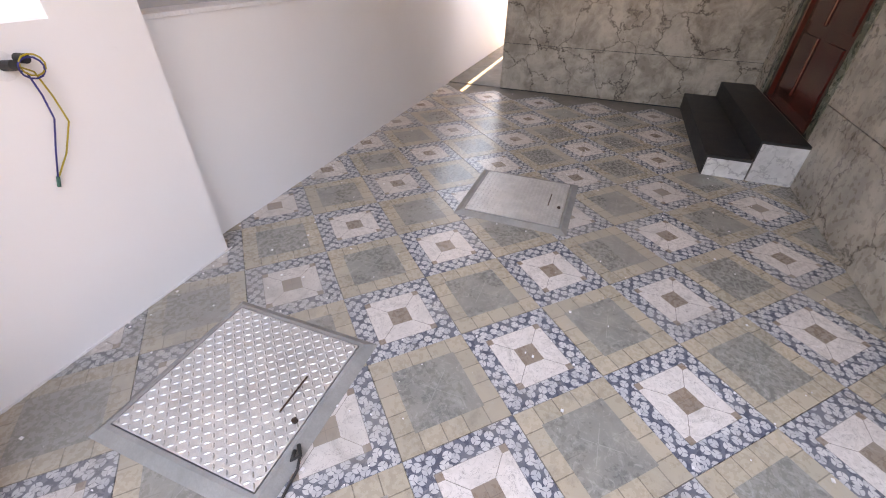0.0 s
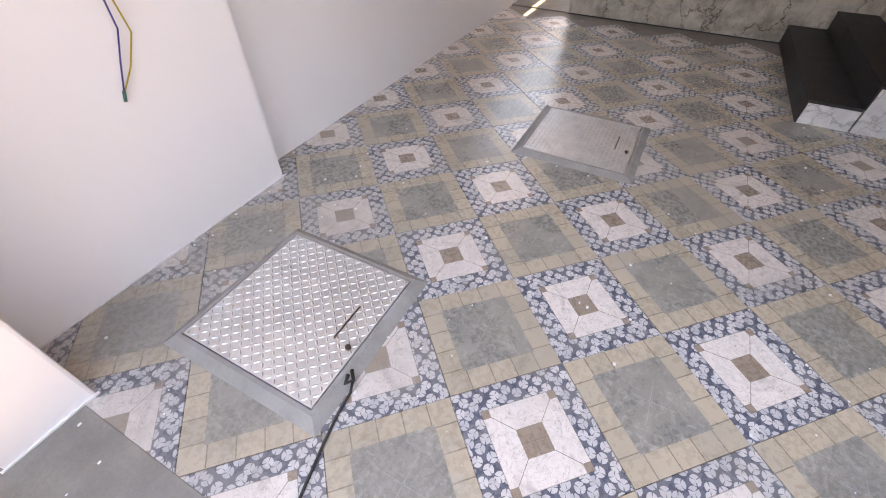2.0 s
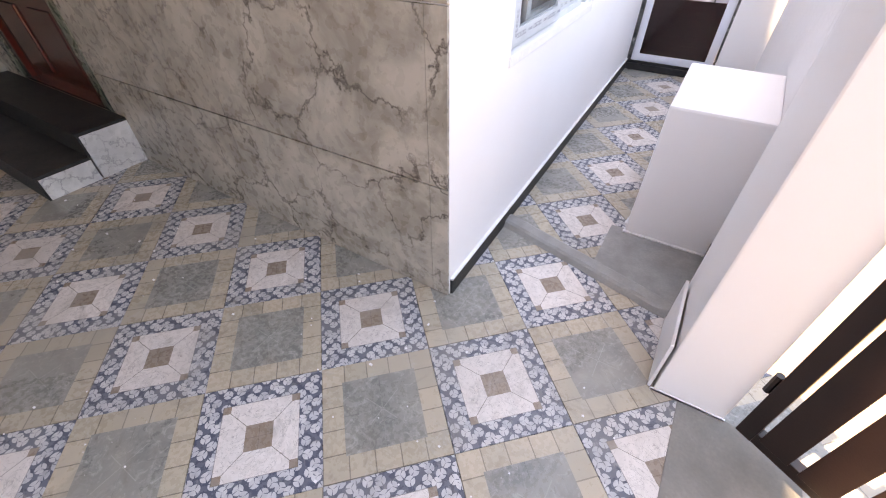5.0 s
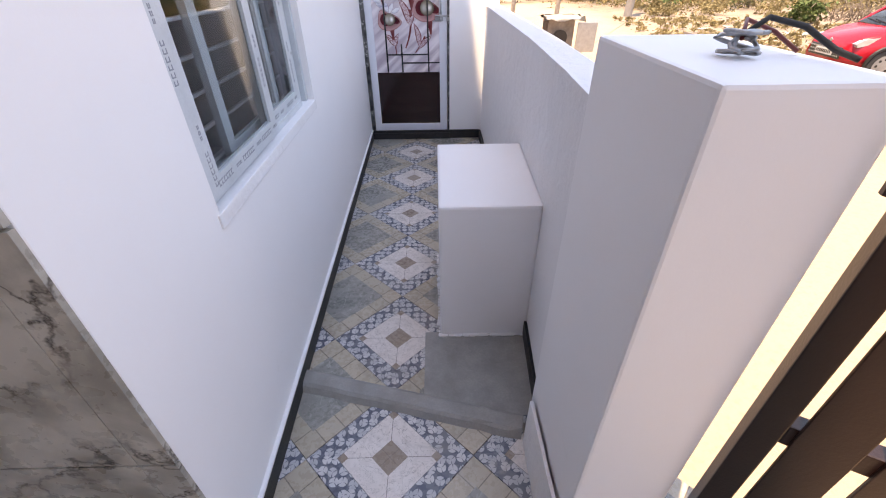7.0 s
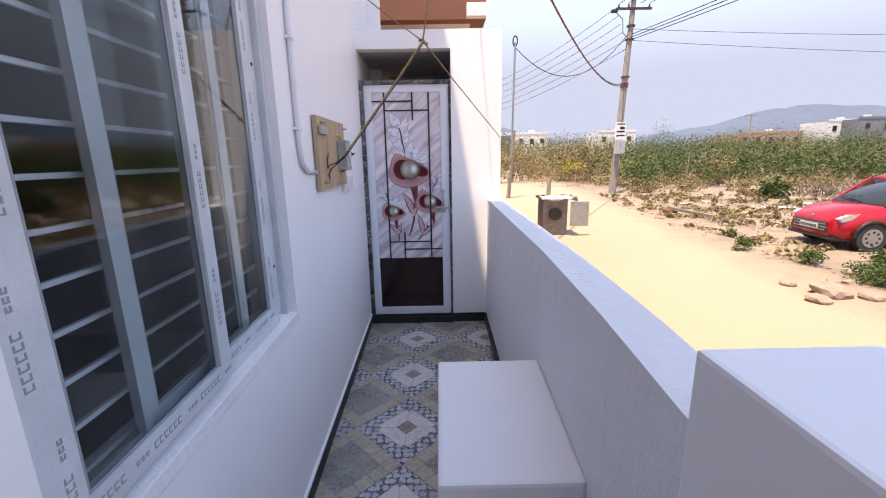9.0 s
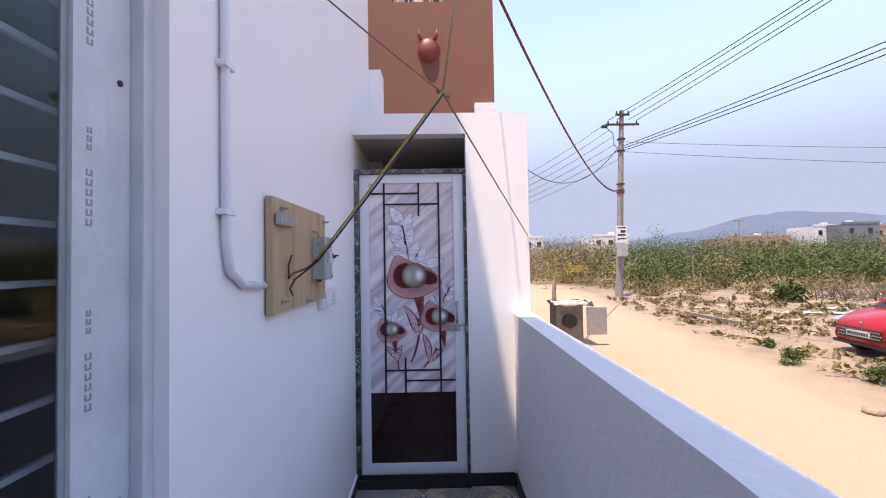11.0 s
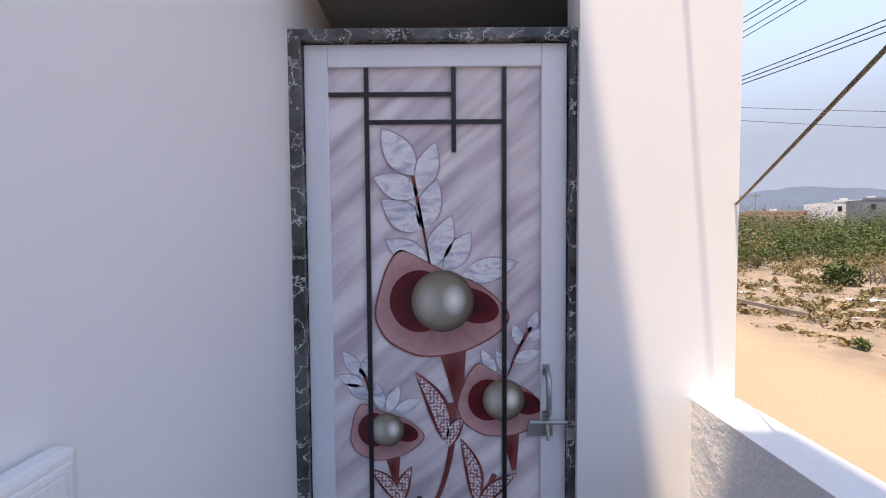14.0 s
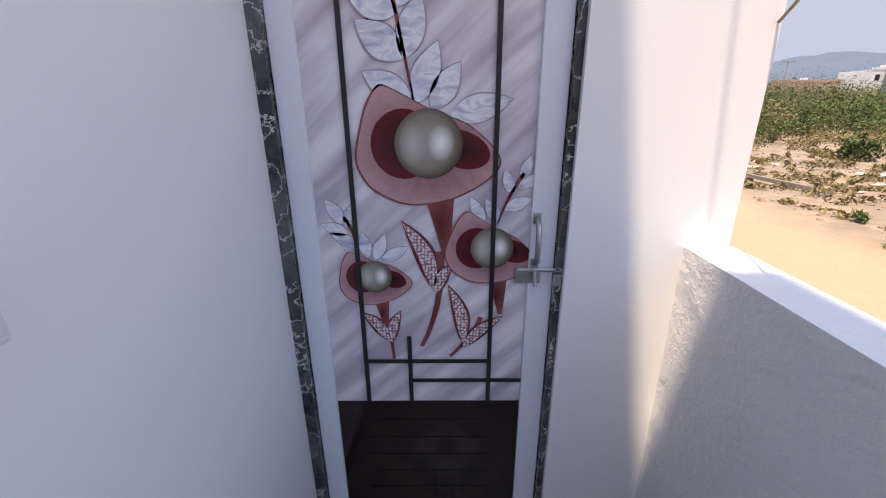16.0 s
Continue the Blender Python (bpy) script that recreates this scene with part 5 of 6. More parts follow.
for k in range(5):
    part("window_bar", T([(0.02 + 0.14 * k, BY + 0.05, 4.95), (0.02 + 0.14 * k, BY + 0.05, 6.4)], 0.008, 6), PVC, brown)
for k, mat in enumerate((CAR_BLACK, PAPER, MASK_RED, CAR_BLACK)):
    cl = bmesh.new()
    extrude_poly(cl, [(0.1 + 0.13 * k, 4.97), (0.2 + 0.13 * k, 4.96), (0.21 + 0.13 * k, 5.5), (0.09 + 0.13 * k, 5.5)], BY + 0.22, BY + 0.24, 1)
    part("hanging_cloth", cl, mat, brown, "laundry hanging behind the window")

mask = thing("wall_mask", "painted horned face mask hung on the brown wall", "mask", (0.41, BY, 4.3))
mk = bmesh.new()
disc(mk, 0.41, 4.3, 0.14, 0.17, BY - 0.002, 20, 0, 0.08)
for sx in (-1, 1):
    tube(mk, [(0.41 + sx * 0.09, BY - 0.03, 4.43), (0.41 + sx * 0.12, BY - 0.04, 4.5), (0.41 + sx * 0.11, BY - 0.04, 4.57)], 0.025, 8, 0.004)
part("face", mk, MASK_RED, mask, "", True)

# ---- street: poles and lines ----
def pole_big():
    p = thing("utility_pole", "grey concrete utility pole with crossarms", "pole", (9.65, 21.3, ROAD))
    foot, top = Vector((9.6, 21.3, ROAD - 0.3)), Vector((9.98, 21.3, 9.0))
    part("shaft", T([foot, foot.lerp(top, 0.5), top], 0.19, 10, 0.11), POLE, p)

    def on(z):
        return foot.lerp(top, (z - foot.z) / (top.z - foot.z))
    for z, w in ((8.25, 0.85), (8.75, 0.35)):
        c = on(z)
        arm = part("crossarm", B(c.x - w, c.x + w, c.y - 0.16, c.y - 0.08, z - 0.05, z + 0.05, 0.008), RUST, p, "dark steel crossarm")
        for k in (-0.85, -0.3, 0.85):
            part("insulator", T([(c.x + k * w, c.y - 0.12, z + 0.05), (c.x + k * w, c.y - 0.12, z + 0.12), (c.x + k * w, c.y - 0.12, z + 0.2)], 0.05, 8, 0.03), CAR_BLACK, arm)
    for z in (7.5, 6.9, 5.2):
        c = on(z)
        part("band", T([(c.x, c.y, z), (c.x, c.y, z + 0.06)], 0.2, 10), RUST, p)
    c = on(8.0)
    part("lamp_arm", T([(c.x - 0.1, c.y - 0.1, 6.9), (c.x - 0.45, c.y - 0.15, 7.2), (c.x - 0.5, c.y - 0.15, 7.8), (c.x - 0.9, c.y - 0.2, 8.1)], 0.03), ZINC, p, "steel lamp arm")
    part("lamp_head", B(c.x - 1.1, c.x - 0.8, c.y - 0.3, c.y - 0.12, 8.05, 8.18, 0.03), CAR_BLACK, p)
    c = on(2.2)
    sheet = part("notice", B(c.x - 0.27, c.x + 0.27, c.y - 0.23, c.y - 0.215, 2.25, 3.1), PAPER, p, "white printed notice")
    for k, (a, b2, z, hgt) in enumerate(((-0.2, 0.22, 2.98, 0.05), (-0.05, 0.2, 2.75, 0.12), (-0.2, 0.2, 2.6, 0.08), (-0.1, 0.22, 2.42, 0.06), (-0.2, -0.1, 2.38, 0.1))):
        part("text_bar", B(c.x + a, c.x + b2, c.y - 0.236, c.y - 0.231, z, z + hgt), CAR_BLACK if k < 4 else RED_BROWN, sheet)
    part("fuse_box", B(c.x - 0.25, c.x + 0.2, c.y - 0.42, c.y - 0.2, 1.55, 2.22, 0.02), BOX_GREY, p, "grey metal fuse box")
    part("red_tape", T([on(4.75), on(4.95)], 0.19, 10), RED_BROWN, p)
    return on


on = pole_big()


def pole_small():
    p = thing("thin_pole", "thin steel service pole tied to a wooden post", "pole", (4.0, 19.7, ROAD))
    part("post", T([(3.9, 19.7, ROAD - 0.1), (4.0, 19.68, 1.0), (4.12, 19.7, 2.7)], 0.1, 8, 0.07), OLD_WOOD, p, "weathered wooden post")
    part("tube", T([(4.02, 19.78, 0.4), (4.1, 19.76, 6.5)], 0.05, 8), ZINC, p)
    part("top_loop", T([(4.1 + 0.1 * math.cos(a), 19.76, 6.55 + 0.22 * math.sin(a)) for a in [i * math.pi / 8 for i in range(17)]], 0.03, 6), RUBBER, p)
    for z in (0.4, 1.3):
        part("lashing", T([(3.97, 19.72, z), (3.98, 19.72, z + 0.12)], 0.14, 10), TWINE, p)


pole_small()
post = thing("short_post", "short weathered wooden stump beside the track", "post", (5.7, 19.1, ROAD))
part("stump", T([(5.68, 19.1, ROAD - 0.05), (5.7, 19.1, 0.2), (5.75, 19.1, 0.55)], 0.11, 9, 0.08), OLD_WOOD, post)
stake = thing("thin_stake", "thin pale stake standing in the scrub", "stake", (14.2, 22.6, ROAD))
part("stick", T([(14.2, 22.6, ROAD), (14.25, 22.6, 1.6)], 0.035, 6, 0.025), OLD_WOOD, stake)

street = thing("power_lines", "thin black power lines strung between the poles", "power lines", on(8.4))
for k, dx in enumerate((-0.7, -0.3, 0.3, 0.75)):
    c = on(8.45)
    part("line", T(sag((c.x + dx, c.y - 0.12, 8.48), (17.5 + dx, -8.0 + dx, 12.0 + 0.4 * k), 0.5, 16), 0.016, 5), RUBBER, street)
for k in range(3):
    part("line", T(sag(on(6.9 + 0.12 * k), (19.0, -6.0, 8.4 + 0.3 * k), 0.4, 16), 0.018, 5), RUBBER, street)
for k in range(2):
    part("line", T(sag(on(7.4 - 0.5 * k), (60.0, 24.0, 8.2 - 1.6 * k), 0.6, 16), 0.011, 5), RUBBER, street)
for k in range(6):
    part("line", T(sag((9.1 + 0.15 * k, 21.2, 8.3 - 0.35 * k), (2.4 - 0.1 * k, 34.0 + k, 6.4 - 0.35 * k), 0.6, 12), 0.012, 5), RUBBER, street)
part("line", T(sag(on(4.9), (1.36, 6.3, 5.2), 0.9, 20), 0.022, 6), RED_BROWN, street, "twisted service cable")
part("line", T(sag(on(5.0), (1.36, 6.32, 5.23), 0.95, 20), 0.018, 6), RUBBER, street)
part("line", T(sag((4.1, 19.76, 6.3), on(7.3), 1.6, 14), 0.018, 6), RUBBER, street)

# ---- abandoned things by the track ----
crate = thing("scrap_cabinet", "old grey metal cabinet lying open by the track", "cabinet", (3.6, 10.3, ROAD))
part("shell", boxes((3.2, 3.82, 10.2, 10.24, ROAD, 0.5), (3.2, 3.24, 10.24, 10.75, ROAD, 0.5), (3.78, 3.82, 10.24, 10.75, ROAD, 0.5), (3.24, 3.78, 10.24, 10.75, 0.46, 0.5), bevel=0.005), OLD_WOOD, crate)
part("open_door", B(3.84, 4.3, 10.02, 10.05, -0.2, 0.42, 0.012, None), ZINC, crate, "scratched grey metal door")
part("hub", T([(3.5, 10.19, 0.1), (3.5, 10.12, 0.1)], 0.16, 14), CAR_BLACK, crate, "round dark fan hub")
sheet_bm = bmesh.new()
rows_ = [[sheet_bm.verts.new((3.05 + 0.16 * i, 10.0 + 0.14 * j, 0.52 + 0.03 * math.sin(i * 1.9 + j * 2.3) + (-0.06 if j == 0 else 0))) for j in range(6)] for i in range(7)]
for i in range(6):
    for j in range(5):
        sheet_bm.faces.new((rows_[i][j], rows_[i + 1][j], rows_[i + 1][j + 1], rows_[i][j + 1]))
bmesh.ops.solidify(sheet_bm, geom=sheet_bm.faces[:], thickness=0.006)
part("white_sheet", sheet_bm, PAPER, crate, "crumpled white plastic sheet", True)

beam = thing("timber_beam", "long pale timber beam lying on brick rests", "beam", (8.85, 12.7, ROAD))
part("beam_bar", tube(bmesh.new(), [(8.55, 14.0, ROAD + 0.14), (8.9, 11.6, ROAD + 0.1)], 0.07, 4), OLD_WOOD, beam)
part("rest", B(8.3, 8.7, 13.7, 13.95, ROAD - 0.02, ROAD + 0.1, 0.01), RED_BROWN, beam, "red brick rest")
part("rest", B(8.75, 9.05, 11.7, 11.9, ROAD - 0.02, ROAD + 0.06, 0.01), CEMENT, beam, "grey block rest")

for k, (x, y, s) in enumerate(((5.7, 5.15, 0.2), (6.1, 5.4, 0.3), (6.5, 5.2, 0.18), (5.9, 5.9, 0.14), (6.9, 4.7, 0.22), (7.4, 6.4, 0.16), (11.0, 15.0, 0.25), (13.0, 17.0, 0.3))):
    st = bmesh.new()
    bmesh.ops.create_icosphere(st, subdivisions=2, radius=s * 0.75)
    for v in st.verts:
        v.co *= 1 + 0.35 * (noise.noise(v.co * 6 + Vector((k * 3, 0, 0))))
        v.co.z *= 0.5
        v.co += Vector((x, y, ROAD + s * 0.2))
    t = thing("field_stone", "rough reddish field stone half sunk in soil", "stone", (x, y, ROAD), "stones by the track")
    part("rock", st, STONE, t)
for k, (x, y, s) in enumerate(((12.6, 14.2, 0.5), (13.6, 14.0, 0.35), (11.2, 12.8, 0.2), (14.6, 15.2, 0.4), (10.3, 16.0, 0.25), (9.5, 6.4, 0.2))):
    lt = bmesh.new()
    g = [[lt.verts.new((x + s * (i - 1.5) * 0.6, y + s * (j - 1.5) * 0.4, ROAD + 0.03 + 0.12 * s * abs(math.sin(i * 2.1 + j * 1.7 + k)))) for j in range(4)] for i in range(4)]
    for i in range(3):
        for j in range(3):
            lt.faces.new((g[i][j], g[i + 1][j], g[i + 1][j + 1], g[i][j + 1]))
    bmesh.ops.solidify(lt, geom=lt.faces[:], thickness=0.01)
    t = thing("plastic_litter", "crumpled white plastic litter on bare soil", "litter", (x, y, ROAD), "litter in the scrub")
    part("scrap", lt, PAPER, t)


# ---- red car ----
def car():
    base = Vector((10.35, 8.42, ROAD))
    c = thing("red_hatchback", "small red hatchback car parked on dry soil", "car", base)
    L, W = 3.5, 1.5
    turn = math.atan2(0.12, -0.99)
    m = Matrix.Translation(base) @ Matrix.Rotation(turn, 4, "Z")

    def shell(sections, mat, name, parent, label="", smooth=True, bev=None):
        """Loft of cross sections: x, half width low, half width high, z low, z high."""
        bm = bmesh.new()
        rings = []
        for x, wl, wh, zl, zh in sections:
            ring = []
            for w, z in ((wl * 0.9, zl), (wl, zl + (zh - zl) * 0.25), ((wl + wh) / 2 * 1.02, zl + (zh - zl) * 0.62), (wh, zl + (zh - zl) * 0.9), (wh * 0.88, zh)):
                ring.append((w, z))
            full = [(x, -w, z) for w, z in ring] + [(x, w, z) for w, z in reversed(ring)]
            rings.append([bm.verts.new(m @ Vector(p)) for p in full])
        n = len(rings[0])
        for a, b in zip(rings, rings[1:]):
            for i in range(n):
                bm.faces.new((a[i], a[(i + 1) % n], b[(i + 1) % n], b[i]))
        bm.faces.new(rings[0][::-1])
        bm.faces.new(rings[-1])
        bmesh.ops.recalc_face_normals(bm, faces=bm.faces)
        return part(name, bm, mat, parent, label, smooth)

    h = L / 2
    body = shell([(-h, 0.6, 0.58, 0.38, 0.85), (-h + 0.12, 0.7, 0.68, 0.27, 0.96), (-0.9, 0.74, 0.72, 0.2, 0.98), (0.0, 0.75, 0.72, 0.19, 0.95), (0.75, 0.75, 0.71, 0.2, 0.92), (1.2, 0.74, 0.68, 0.22, 0.86), (1.52, 0.7, 0.62, 0.22, 0.76), (1.68, 0.64, 0.56, 0.24, 0.68), (h, 0.56, 0.48, 0.28, 0.58)], CAR_RED, "body", c, "glossy red body")
    cabin = shell([(-h + 0.1, 0.6, 0.5, 0.9, 1.2), (-1.2, 0.64, 0.55, 0.93, 1.42), (-0.6, 0.67, 0.57, 0.93, 1.47), (0.0, 0.68, 0.56, 0.92, 1.46), (0.25, 0.68, 0.55, 0.91, 1.41), (0.62, 0.67, 0.58, 0.9, 1.14), (0.92, 0.66, 0.62, 0.86, 0.93)], CAR_GLASS, "cabin_glass", c, "dark tinted glass")
    roof = shell([(-1.45, 0.46, 0.42, 1.34, 1.4), (-1.0, 0.55, 0.5, 1.41, 1.475), (-0.4, 0.57, 0.52, 1.45, 1.5), (0.05, 0.56, 0.5, 1.43, 1.48), (0.27, 0.55, 0.5, 1.38, 1.42)], CAR_RED, "roof", c, "glossy red roof")
    for s in (-1, 1):
        part("windscreen_pillar", T([m @ Vector((0.9, s * 0.64, 0.9)), m @ Vector((0.28, s * 0.545, 1.41))], 0.028, 6), CAR_RED, c)
        part("door_pillar", T([m @ Vector((-0.45, s * 0.71, 0.92)), m @ Vector((-0.5, s * 0.59, 1.43))], 0.03, 6), CAR_RED, c)
        part("mirror", B(0.52, 0.66, s * 0.74 - 0.07, s * 0.74 + 0.07, 0.93, 1.06, 0.03, m), CAR_RED, c, "door mirror")
        lamp = bmesh.new()
        extrude_poly(lamp, [(1.36, 0.66), (1.64, 0.58), (1.69, 0.64), (1.6, 0.7), (1.3, 0.76)], s * 0.47 - 0.0, s * 0.66, 1)
        bmesh.ops.transform(lamp, matrix=m, verts=lamp.verts)
        part("headlight", lamp, LAMP_CLEAR, c, "clear headlight")
        for x in (-1.1, 1.12):
            wc = Vector((x, s * 0.68, 0.28))
            tyre = part("wheel", T([m @ (wc - Vector((0, s * 0.09, 0))), m @ (wc + Vector((0, s * 0.085, 0)))], 0.28, 24), RUBBER, c, "black tyre")
            rim = part("rim", T([m @ (wc + Vector((0, s * 0.06, 0))), m @ (wc + Vector((0, s * 0.092, 0)))], 0.185, 20), ZINC, tyre, "silver wheel cover")
            for k in range(8):
                a = k * math.pi / 4
                q = wc + Vector((0.12 * math.cos(a), s * 0.0935, 0.12 * math.sin(a)))
                part("rim_slot", T([m @ q, m @ (q + Vector((0, s * 0.002, 0)))], 0.026, 8), CAR_BLACK, tyre)
            arch = [m @ (wc + Vector((0.325 * math.cos(a), s * 0.075, 0.325 * math.sin(a)))) for a in [math.pi * i / 12 for i in range(13)]]
            part("wheel_arch", T(arch, 0.035, 6), CAR_BLACK, c)
    part("lower_grille", B(1.66, 1.765, -0.47, 0.47, 0.34, 0.56, 0.03, m), CAR_BLACK, c, "black honeycomb grille")
    mesh_bm = bmesh.new()
    for i in range(14):
        for j in range(3):
            y, z = -0.44 + 0.065 * i + (0.03 if j % 2 else 0), 0.38 + 0.06 * j
            tube(mesh_bm, [m @ Vector((1.765, y - 0.03, z)), m @ Vector((1.767, y, z + 0.025)), m @ Vector((1.765, y + 0.03, z))], 0.005, 4)
    part("grille_mesh", mesh_bm, BOX_GREY, c)
    part("bumper_lip", B(1.5, 1.76, -0.62, 0.62, 0.2, 0.27, 0.03, m), CAR_BLACK, c)
    plate = part("number_plate", B(1.768, 1.778, -0.25, 0.25, 0.39, 0.5, 0.004, m), PAPER, c, "white number plate")
    for k in range(9):
        part("plate_character", B(1.7785, 1.781, -0.225 + 0.05 * k, -0.19 + 0.05 * k, 0.415, 0.475, 0.0, m), CAR_BLACK, plate)
    part("badge", T([m @ Vector((1.71, 0, 0.65)), m @ Vector((1.73, 0, 0.645))], 0.035, 8), ZINC, c)
    for s in (-1, 1):
        part("wiper", T([m @ Vector((0.93, s * 0.1, 0.95)), m @ Vector((0.86, s * 0.1 - 0.4, 0.99))], 0.012, 5), CAR_BLACK, c)


car()


# ---- scrub and hills ----
def leaf_cloud(name, clumps, material, seed, label, category, size):
    """Leaves of many small folded blades in uneven clumps, one mesh: clumps of x, y, z, radius, height, count."""
    g = np.random.default_rng(seed)
    vs, fs = [], []
    k = 0
    for x, y, z, r, h, n in clumps:
        lobes = g.normal(0, 0.42, (7, 3)) * np.array([r, r, h * 0.35]) + np.array([x, y, z + h * 0.52])
        pick = g.integers(0, 7, n)
        c = lobes[pick] + g.normal(0, 0.3, (n, 3)) * np.array([r * 0.8, r * 0.8, h * 0.5])
        c[:, 2] = np.clip(c[:, 2], z + 0.03, z + h * 1.15)
        d = g.normal(0, 1, (n, 3))
        d[:, 2] = np.abs(d[:, 2]) * 0.8
        d /= np.linalg.norm(d, axis=1)[:, None]
        w = np.cross(d, g.normal(0, 1, (n, 3)))
        w /= np.linalg.norm(w, axis=1)[:, None]
        s = size * g.uniform(0.6, 1.5, n)[:, None]
        quad = np.stack([c - d * s, c + w * s * 0.4, c + d * s, c - w * s * 0.4], 1).reshape(-1, 3)
        vs.append(quad)
        fs.append(np.arange(k, k + 4 * n).reshape(-1, 4))
        k += 4 * n
    me = bpy.data.meshes.new(name)
    me.from_pydata(np.concatenate(vs).tolist(), [], np.concatenate(fs).tolist())
    me.materials.append(material)
    return tagged(new(name, me), label, category, kind="stuff")


rg = np.random.default_rng(11)
green, dry, yellow, grass = [], [], [], []
for k in range(420):
    y = rg.uniform(21, 62)
    x = rg.uniform(0.1 * y + 1.0, 1.35 * y + 6)
    edge = 21.5 + 0.05 * x
    if y < edge + rg.uniform(0, 4) or (x < 9.5 and y < 30):
        continue
    tall = rg.uniform(1.4, 2.6) + 0.06 * (y - 20)
    (dry if (x < 0.42 * y and rg.random() < 0.7) or rg.random() < 0.1 else green).append((x, y, ROAD, rg.uniform(1.0, 2.2), tall, int(420 * 24 / y) + 150))
for k in range(150):
    y = rg.uniform(55, 95)
    green.append((rg.uniform(0.1 * y, 1.4 * y), y, ROAD, rg.uniform(2.5, 5.0), rg.uniform(4.0, 6.2), 520))
for x, y, r, h, n in ((15.2, 17.8, 0.7, 0.9, 900), (24, 24, 2.5, 2.3, 1500), (19, 27, 2.0, 2.0, 1300), (26, 19, 2.2, 2.4, 1500), (22, 16.5, 1.6, 1.6, 1100), (30, 22, 3.0, 4.6, 2200), (11.3, 46, 3.2, 4.6, 1500)):
    green.append((x, y, ROAD, r, h, n))
weeds = []
for x, y, r, h, n in ((7.4, 5.8, 0.42, 0.32, 900), (8.0, 6.2, 0.45, 0.45, 1100), (8.8, 6.0, 0.5, 0.75, 1500), (7.2, 7.0, 0.25, 0.28, 350), (6.9, 8.2, 0.2, 0.3, 250), (7.6, 9.6, 0.15, 0.25, 160)):
    weeds.append((x, y, ROAD, r, h, n * 3))
for k in range(170):
    y = rg.uniform(19, 34)
    x = rg.uniform(max(10.2, 0.3 * y), 1.2 * y + 4)
    grass.append((x, y, ROAD, rg.uniform(0.3, 1.0), rg.uniform(0.25, 0.9), 170))
for k in range(240):
    x, y = rg.uniform(6.6, 15.0), rg.uniform(7.5, 20)
    if abs(x - 10.4) < 2.2 and abs(y - 8.4) < 1.3:
        continue
    grass.append((x + 0.08 * y, y, ROAD, rg.uniform(0.08, 0.3), rg.uniform(0.06, 0.25), 40))
for k in range(40):
    y = rg.uniform(26, 44)
    grass.append((rg.uniform(0.22 * y, 0.4 * y), y, ROAD, 1.2, rg.uniform(1.0, 1.9), 300))
for x, y in ((9.0, 27), (11.5, 26), (10.4, 29), (13.5, 28)):
    yellow.append((x, y, ROAD + 0.9, 0.6, 0.7, 130))
leaf_cloud("scrub_bushes", green, LEAF, 1, "dense green thorny scrub bushes on waste land", "bushes", 0.08)
leaf_cloud("roadside_weeds", weeds, LEAF, 5, "dusty low green weeds beside the track", "weeds", 0.026)
leaf_cloud("dry_scrub", dry, LEAF_DRY, 2, "dry brownish scrub beside the track", "bushes", 0.085)
leaf_cloud("dry_grass", grass, LEAF_DRY, 3, "tufts of dry straw-coloured grass", "grass", 0.06)
leaf_cloud("yellow_blossom", yellow, LEAF_YELLOW, 4, "yellow wild flowers among the scrub", "flowers", 0.06)
twigs = bmesh.new()
rt = random.Random(21)
for x, y, z, r, h, n in green[::2] + dry[::2]:
    if y > 45:
        continue
    for k in range(5):
        a = rt.uniform(0, 6.28)
        tube(twigs, [(x + rt.uniform(-0.2, 0.2), y, ROAD), (x + 0.3 * r * math.cos(a), y + 0.3 * r * math.sin(a), ROAD + h * 0.5), (x + 0.7 * r * math.cos(a + 0.3), y + 0.7 * r * math.sin(a + 0.3), ROAD + h * 1.02)], 0.025, 4, 0.006)
tw = new("scrub_twigs", mesh_of(twigs, "scrub_twigs", TWIG))
tagged(tw, "bare woody twigs inside the scrub", "twigs", kind="stuff")


# ---- rubble and dead branches on the bare soil ----
rubble = bmesh.new()
rq = random.Random(77)
for k in range(900):
    y = rq.uniform(4.5, 20)
    x = rq.uniform(5.6, 15.5) + 0.13 * y
    if abs(x - 10.4) < 2.1 and abs(y - 8.4) < 1.1:
        continue
    s = rq.uniform(0.012, 0.05) * (1.6 if k % 9 == 0 else 1.0)
    turn = Matrix.Translation((x, y, ROAD + s * 0.25)) @ Matrix.Rotation(rq.uniform(0, 3.1), 4, "Z") @ Matrix.Rotation(rq.uniform(-0.4, 0.4), 4, "X")
    v = [rubble.verts.new(turn @ Vector((a * s * rq.uniform(0.7, 1.5), b * s * rq.uniform(0.6, 1.2), c * s * 0.6))) for a, b, c in ((-1, -1, -1), (1, -1, -1), (1, 1, -1), (-1, 1, -1), (-0.6, -0.6, 1), (0.6, -0.7, 1), (0.6, 0.6, 1), (-0.7, 0.6, 1))]
    for f in ((0, 1, 5, 4), (1, 2, 6, 5), (2, 3, 7, 6), (3, 0, 4, 7), (4, 5, 6, 7)):
        rubble.faces.new([v[i] for i in f])
tagged(new("rubble", mesh_of(rubble, "rubble", STONE)), "loose stones and clods on bare soil", "rubble", kind="stuff")
scraps = bmesh.new()
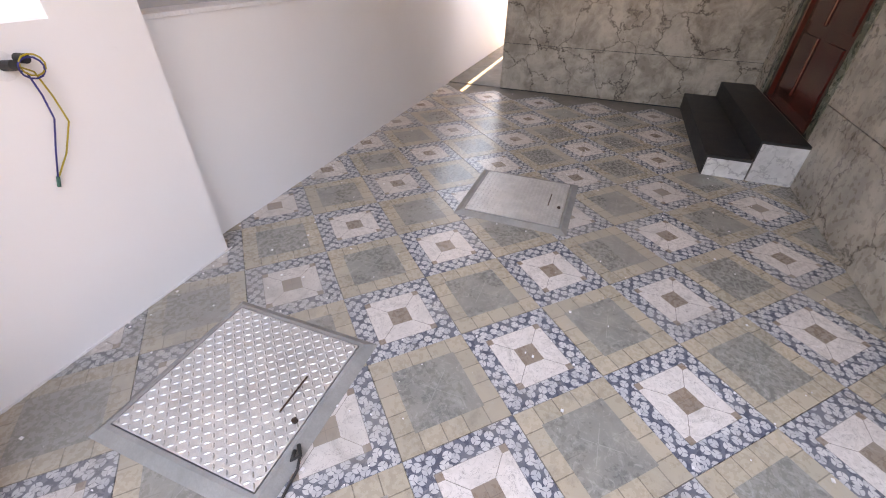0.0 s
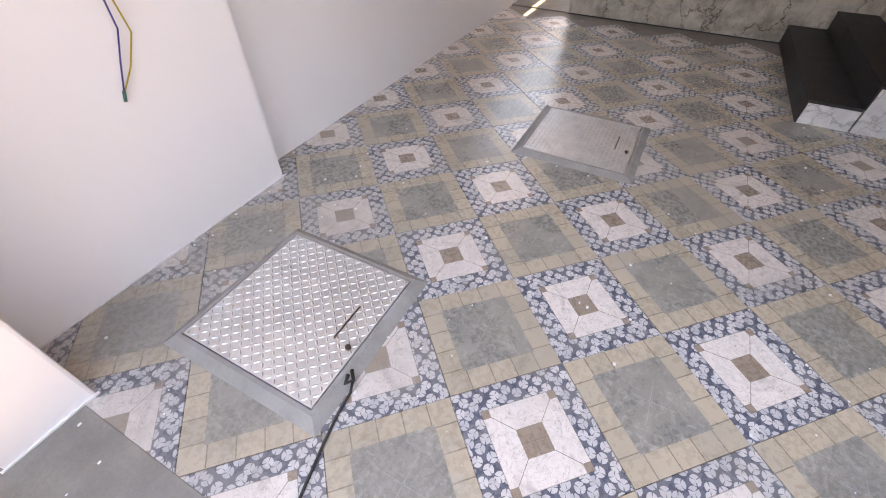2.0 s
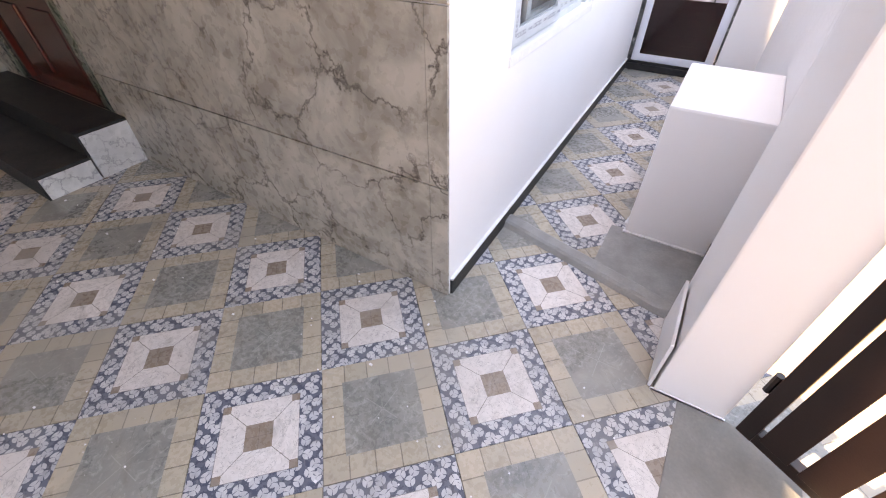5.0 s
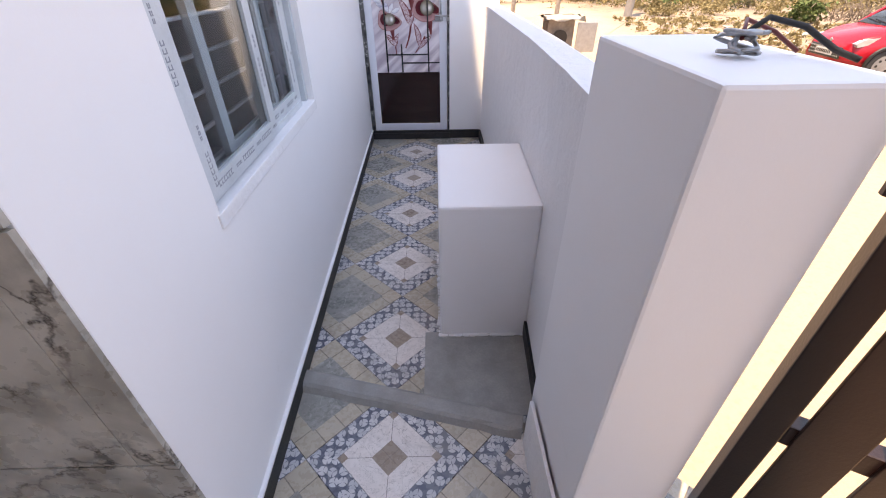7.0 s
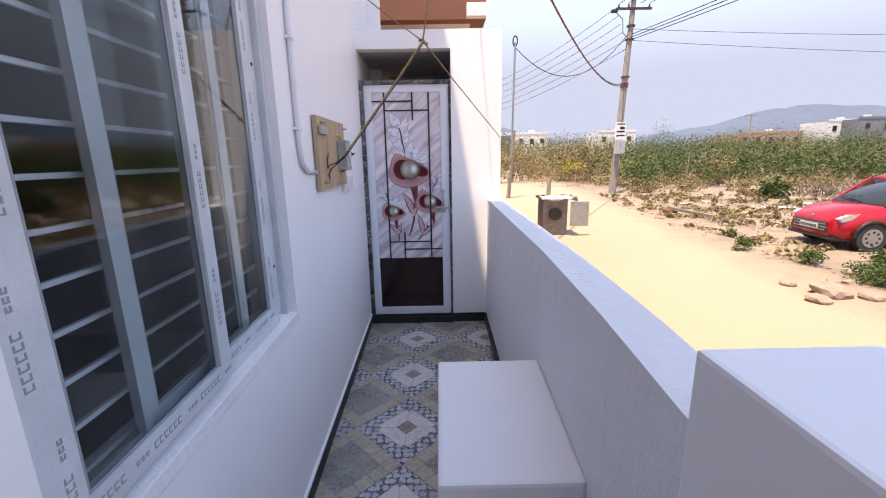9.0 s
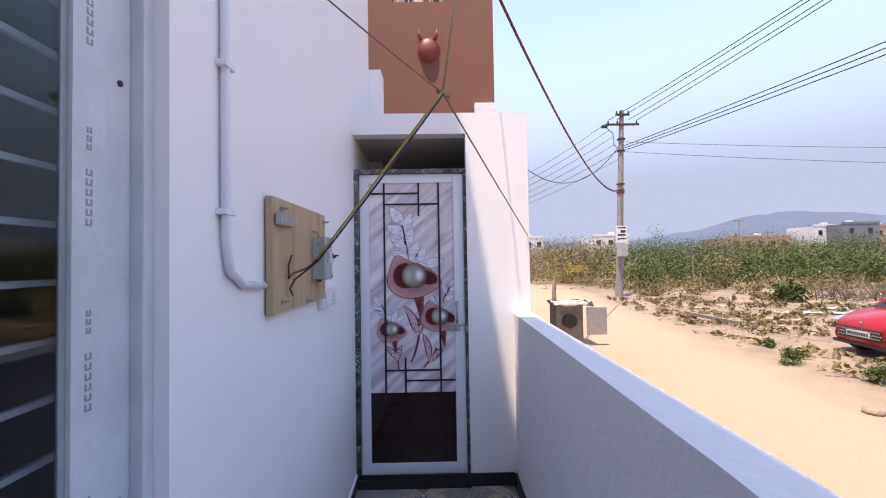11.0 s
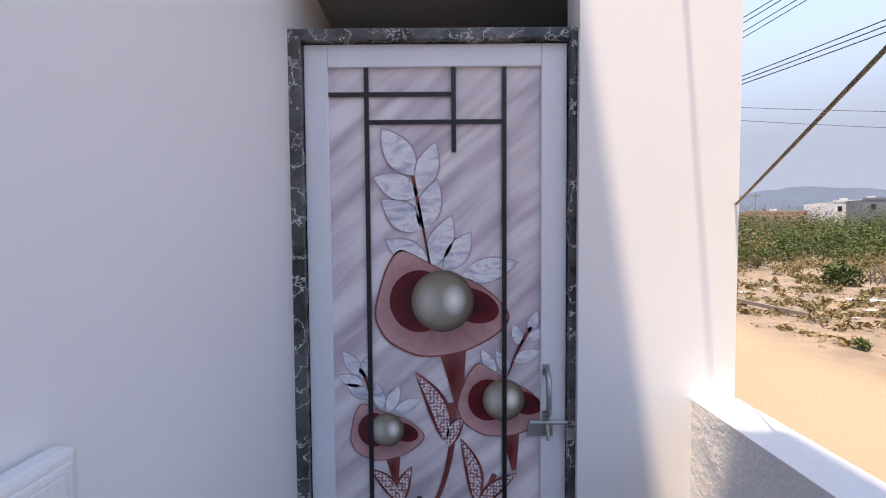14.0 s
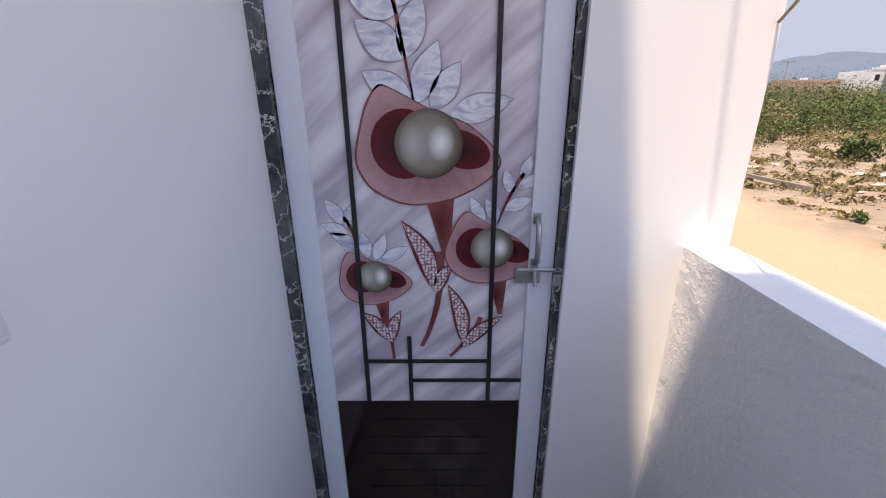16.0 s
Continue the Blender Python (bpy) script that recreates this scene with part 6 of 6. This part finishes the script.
for k in range(70):
    y = rq.uniform(9, 19)
    x = rq.uniform(8.5, 16.5) + 0.1 * y
    s = rq.uniform(0.03, 0.13)
    a = rq.uniform(0, 6.28)
    u, w = Vector((math.cos(a), math.sin(a), rq.uniform(-0.1, 0.2))), Vector((-math.sin(a), math.cos(a), rq.uniform(-0.1, 0.2)))
    c = Vector((x, y, ROAD + 0.03))
    scraps.faces.new([scraps.verts.new(c + u * s * p + w * s * q) for p, q in ((-1, -0.5), (0.9, -0.6), (1.1, 0.4), (-0.8, 0.6))])
bmesh.ops.solidify(scraps, geom=scraps.faces[:], thickness=0.006)
tagged(new("scattered_scraps", mesh_of(scraps, "scattered_scraps", PAPER)), "scraps of pale plastic and paper on soil", "litter", kind="stuff")
brush = bmesh.new()
for k in range(150):
    x, y = rq.gauss(18.5, 1.3), rq.gauss(18.0, 0.6)
    a = rq.uniform(0, 6.28)
    h = rq.uniform(0.1, 0.75)
    tube(brush, [(x, y, ROAD + 0.02), (x + 0.5 * math.cos(a), y + 0.3 * math.sin(a), ROAD + h), (x + 1.1 * math.cos(a + 0.3), y + 0.6 * math.sin(a + 0.3), ROAD + h * 0.8)], 0.022, 4, 0.006)
tagged(new("brushwood", mesh_of(brush, "brushwood", TWIG)), "heap of dead grey branches on waste land", "branches", kind="stuff")


def far_house(x, y, w, d, h, mat, label, windows=3):
    t = thing("far_building", label, "building", (x, y, ROAD), "buildings on the horizon")
    part("wall", B(x - w / 2, x + w / 2, y, y + d, ROAD, h), mat, t)
    part("parapet", boxes((x - w / 2 - 0.1, x + w / 2 + 0.1, y - 0.1, y + 0.1, h, h + 0.5)), mat, t)
    for k in range(windows):
        cx = x - w / 2 + (k + 0.5) * w / windows
        part("window", B(cx - 0.5, cx + 0.5, y - 0.08, y - 0.02, h - 2.2, h - 1.0), CAR_BLACK, t)
    part("roof_tank", T([(x + w * 0.2, y + d / 2, h), (x + w * 0.2, y + d / 2, h + 1.2)], 0.8, 10), FAR_WHITE, t)


far_house(21.5, 100, 10, 8, 6.4, FAR_WHITE, "low white flat-roofed house far off", 4)
far_house(12.5, 85, 5, 8, 5.0, FAR_GREY, "grey low house far off", 2)
far_house(43.0, 100, 9, 8, 6.6, FAR_WHITE, "white flat-roofed house far off", 3)
far_house(84.0, 105, 16, 10, 6.0, FAR_ORANGE, "pale orange low building far off", 5)
far_house(98.0, 100, 9, 8, 8.2, FAR_WHITE, "white building with roof rooms far off", 3)
far_house(101.0, 96, 9, 9, 8.4, FAR_GREY, "dark grey modern building far off", 2)
far_house(112.0, 100, 8, 8, 8.0, FAR_ORANGE, "brown and yellow building far off", 2)
fl = thing("far_lamp_post", "grey twin lamp post far off", "lamp post", (71, 95, ROAD))
part("mast", T([(71, 95, ROAD), (71, 95, 9.5)], 0.12, 6), POLE, fl)
part("arm", B(69.7, 72.3, 94.9, 95.1, 9.4, 9.6), POLE, fl)

# far ridge; its blue haze is only the material colour
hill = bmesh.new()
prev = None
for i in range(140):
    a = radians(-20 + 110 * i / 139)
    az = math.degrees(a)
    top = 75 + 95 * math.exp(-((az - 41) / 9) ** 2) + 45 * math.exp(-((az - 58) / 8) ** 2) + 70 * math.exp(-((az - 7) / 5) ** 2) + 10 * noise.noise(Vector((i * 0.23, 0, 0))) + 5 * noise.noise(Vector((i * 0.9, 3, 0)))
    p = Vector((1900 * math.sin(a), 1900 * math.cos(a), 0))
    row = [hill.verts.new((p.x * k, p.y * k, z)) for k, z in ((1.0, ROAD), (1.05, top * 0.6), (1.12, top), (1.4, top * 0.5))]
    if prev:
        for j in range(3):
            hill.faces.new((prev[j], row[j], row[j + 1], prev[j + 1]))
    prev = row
setting("backdrop_hills", hill, HILL, "hills on the horizon with haze put into their blue colour", "hills", True)
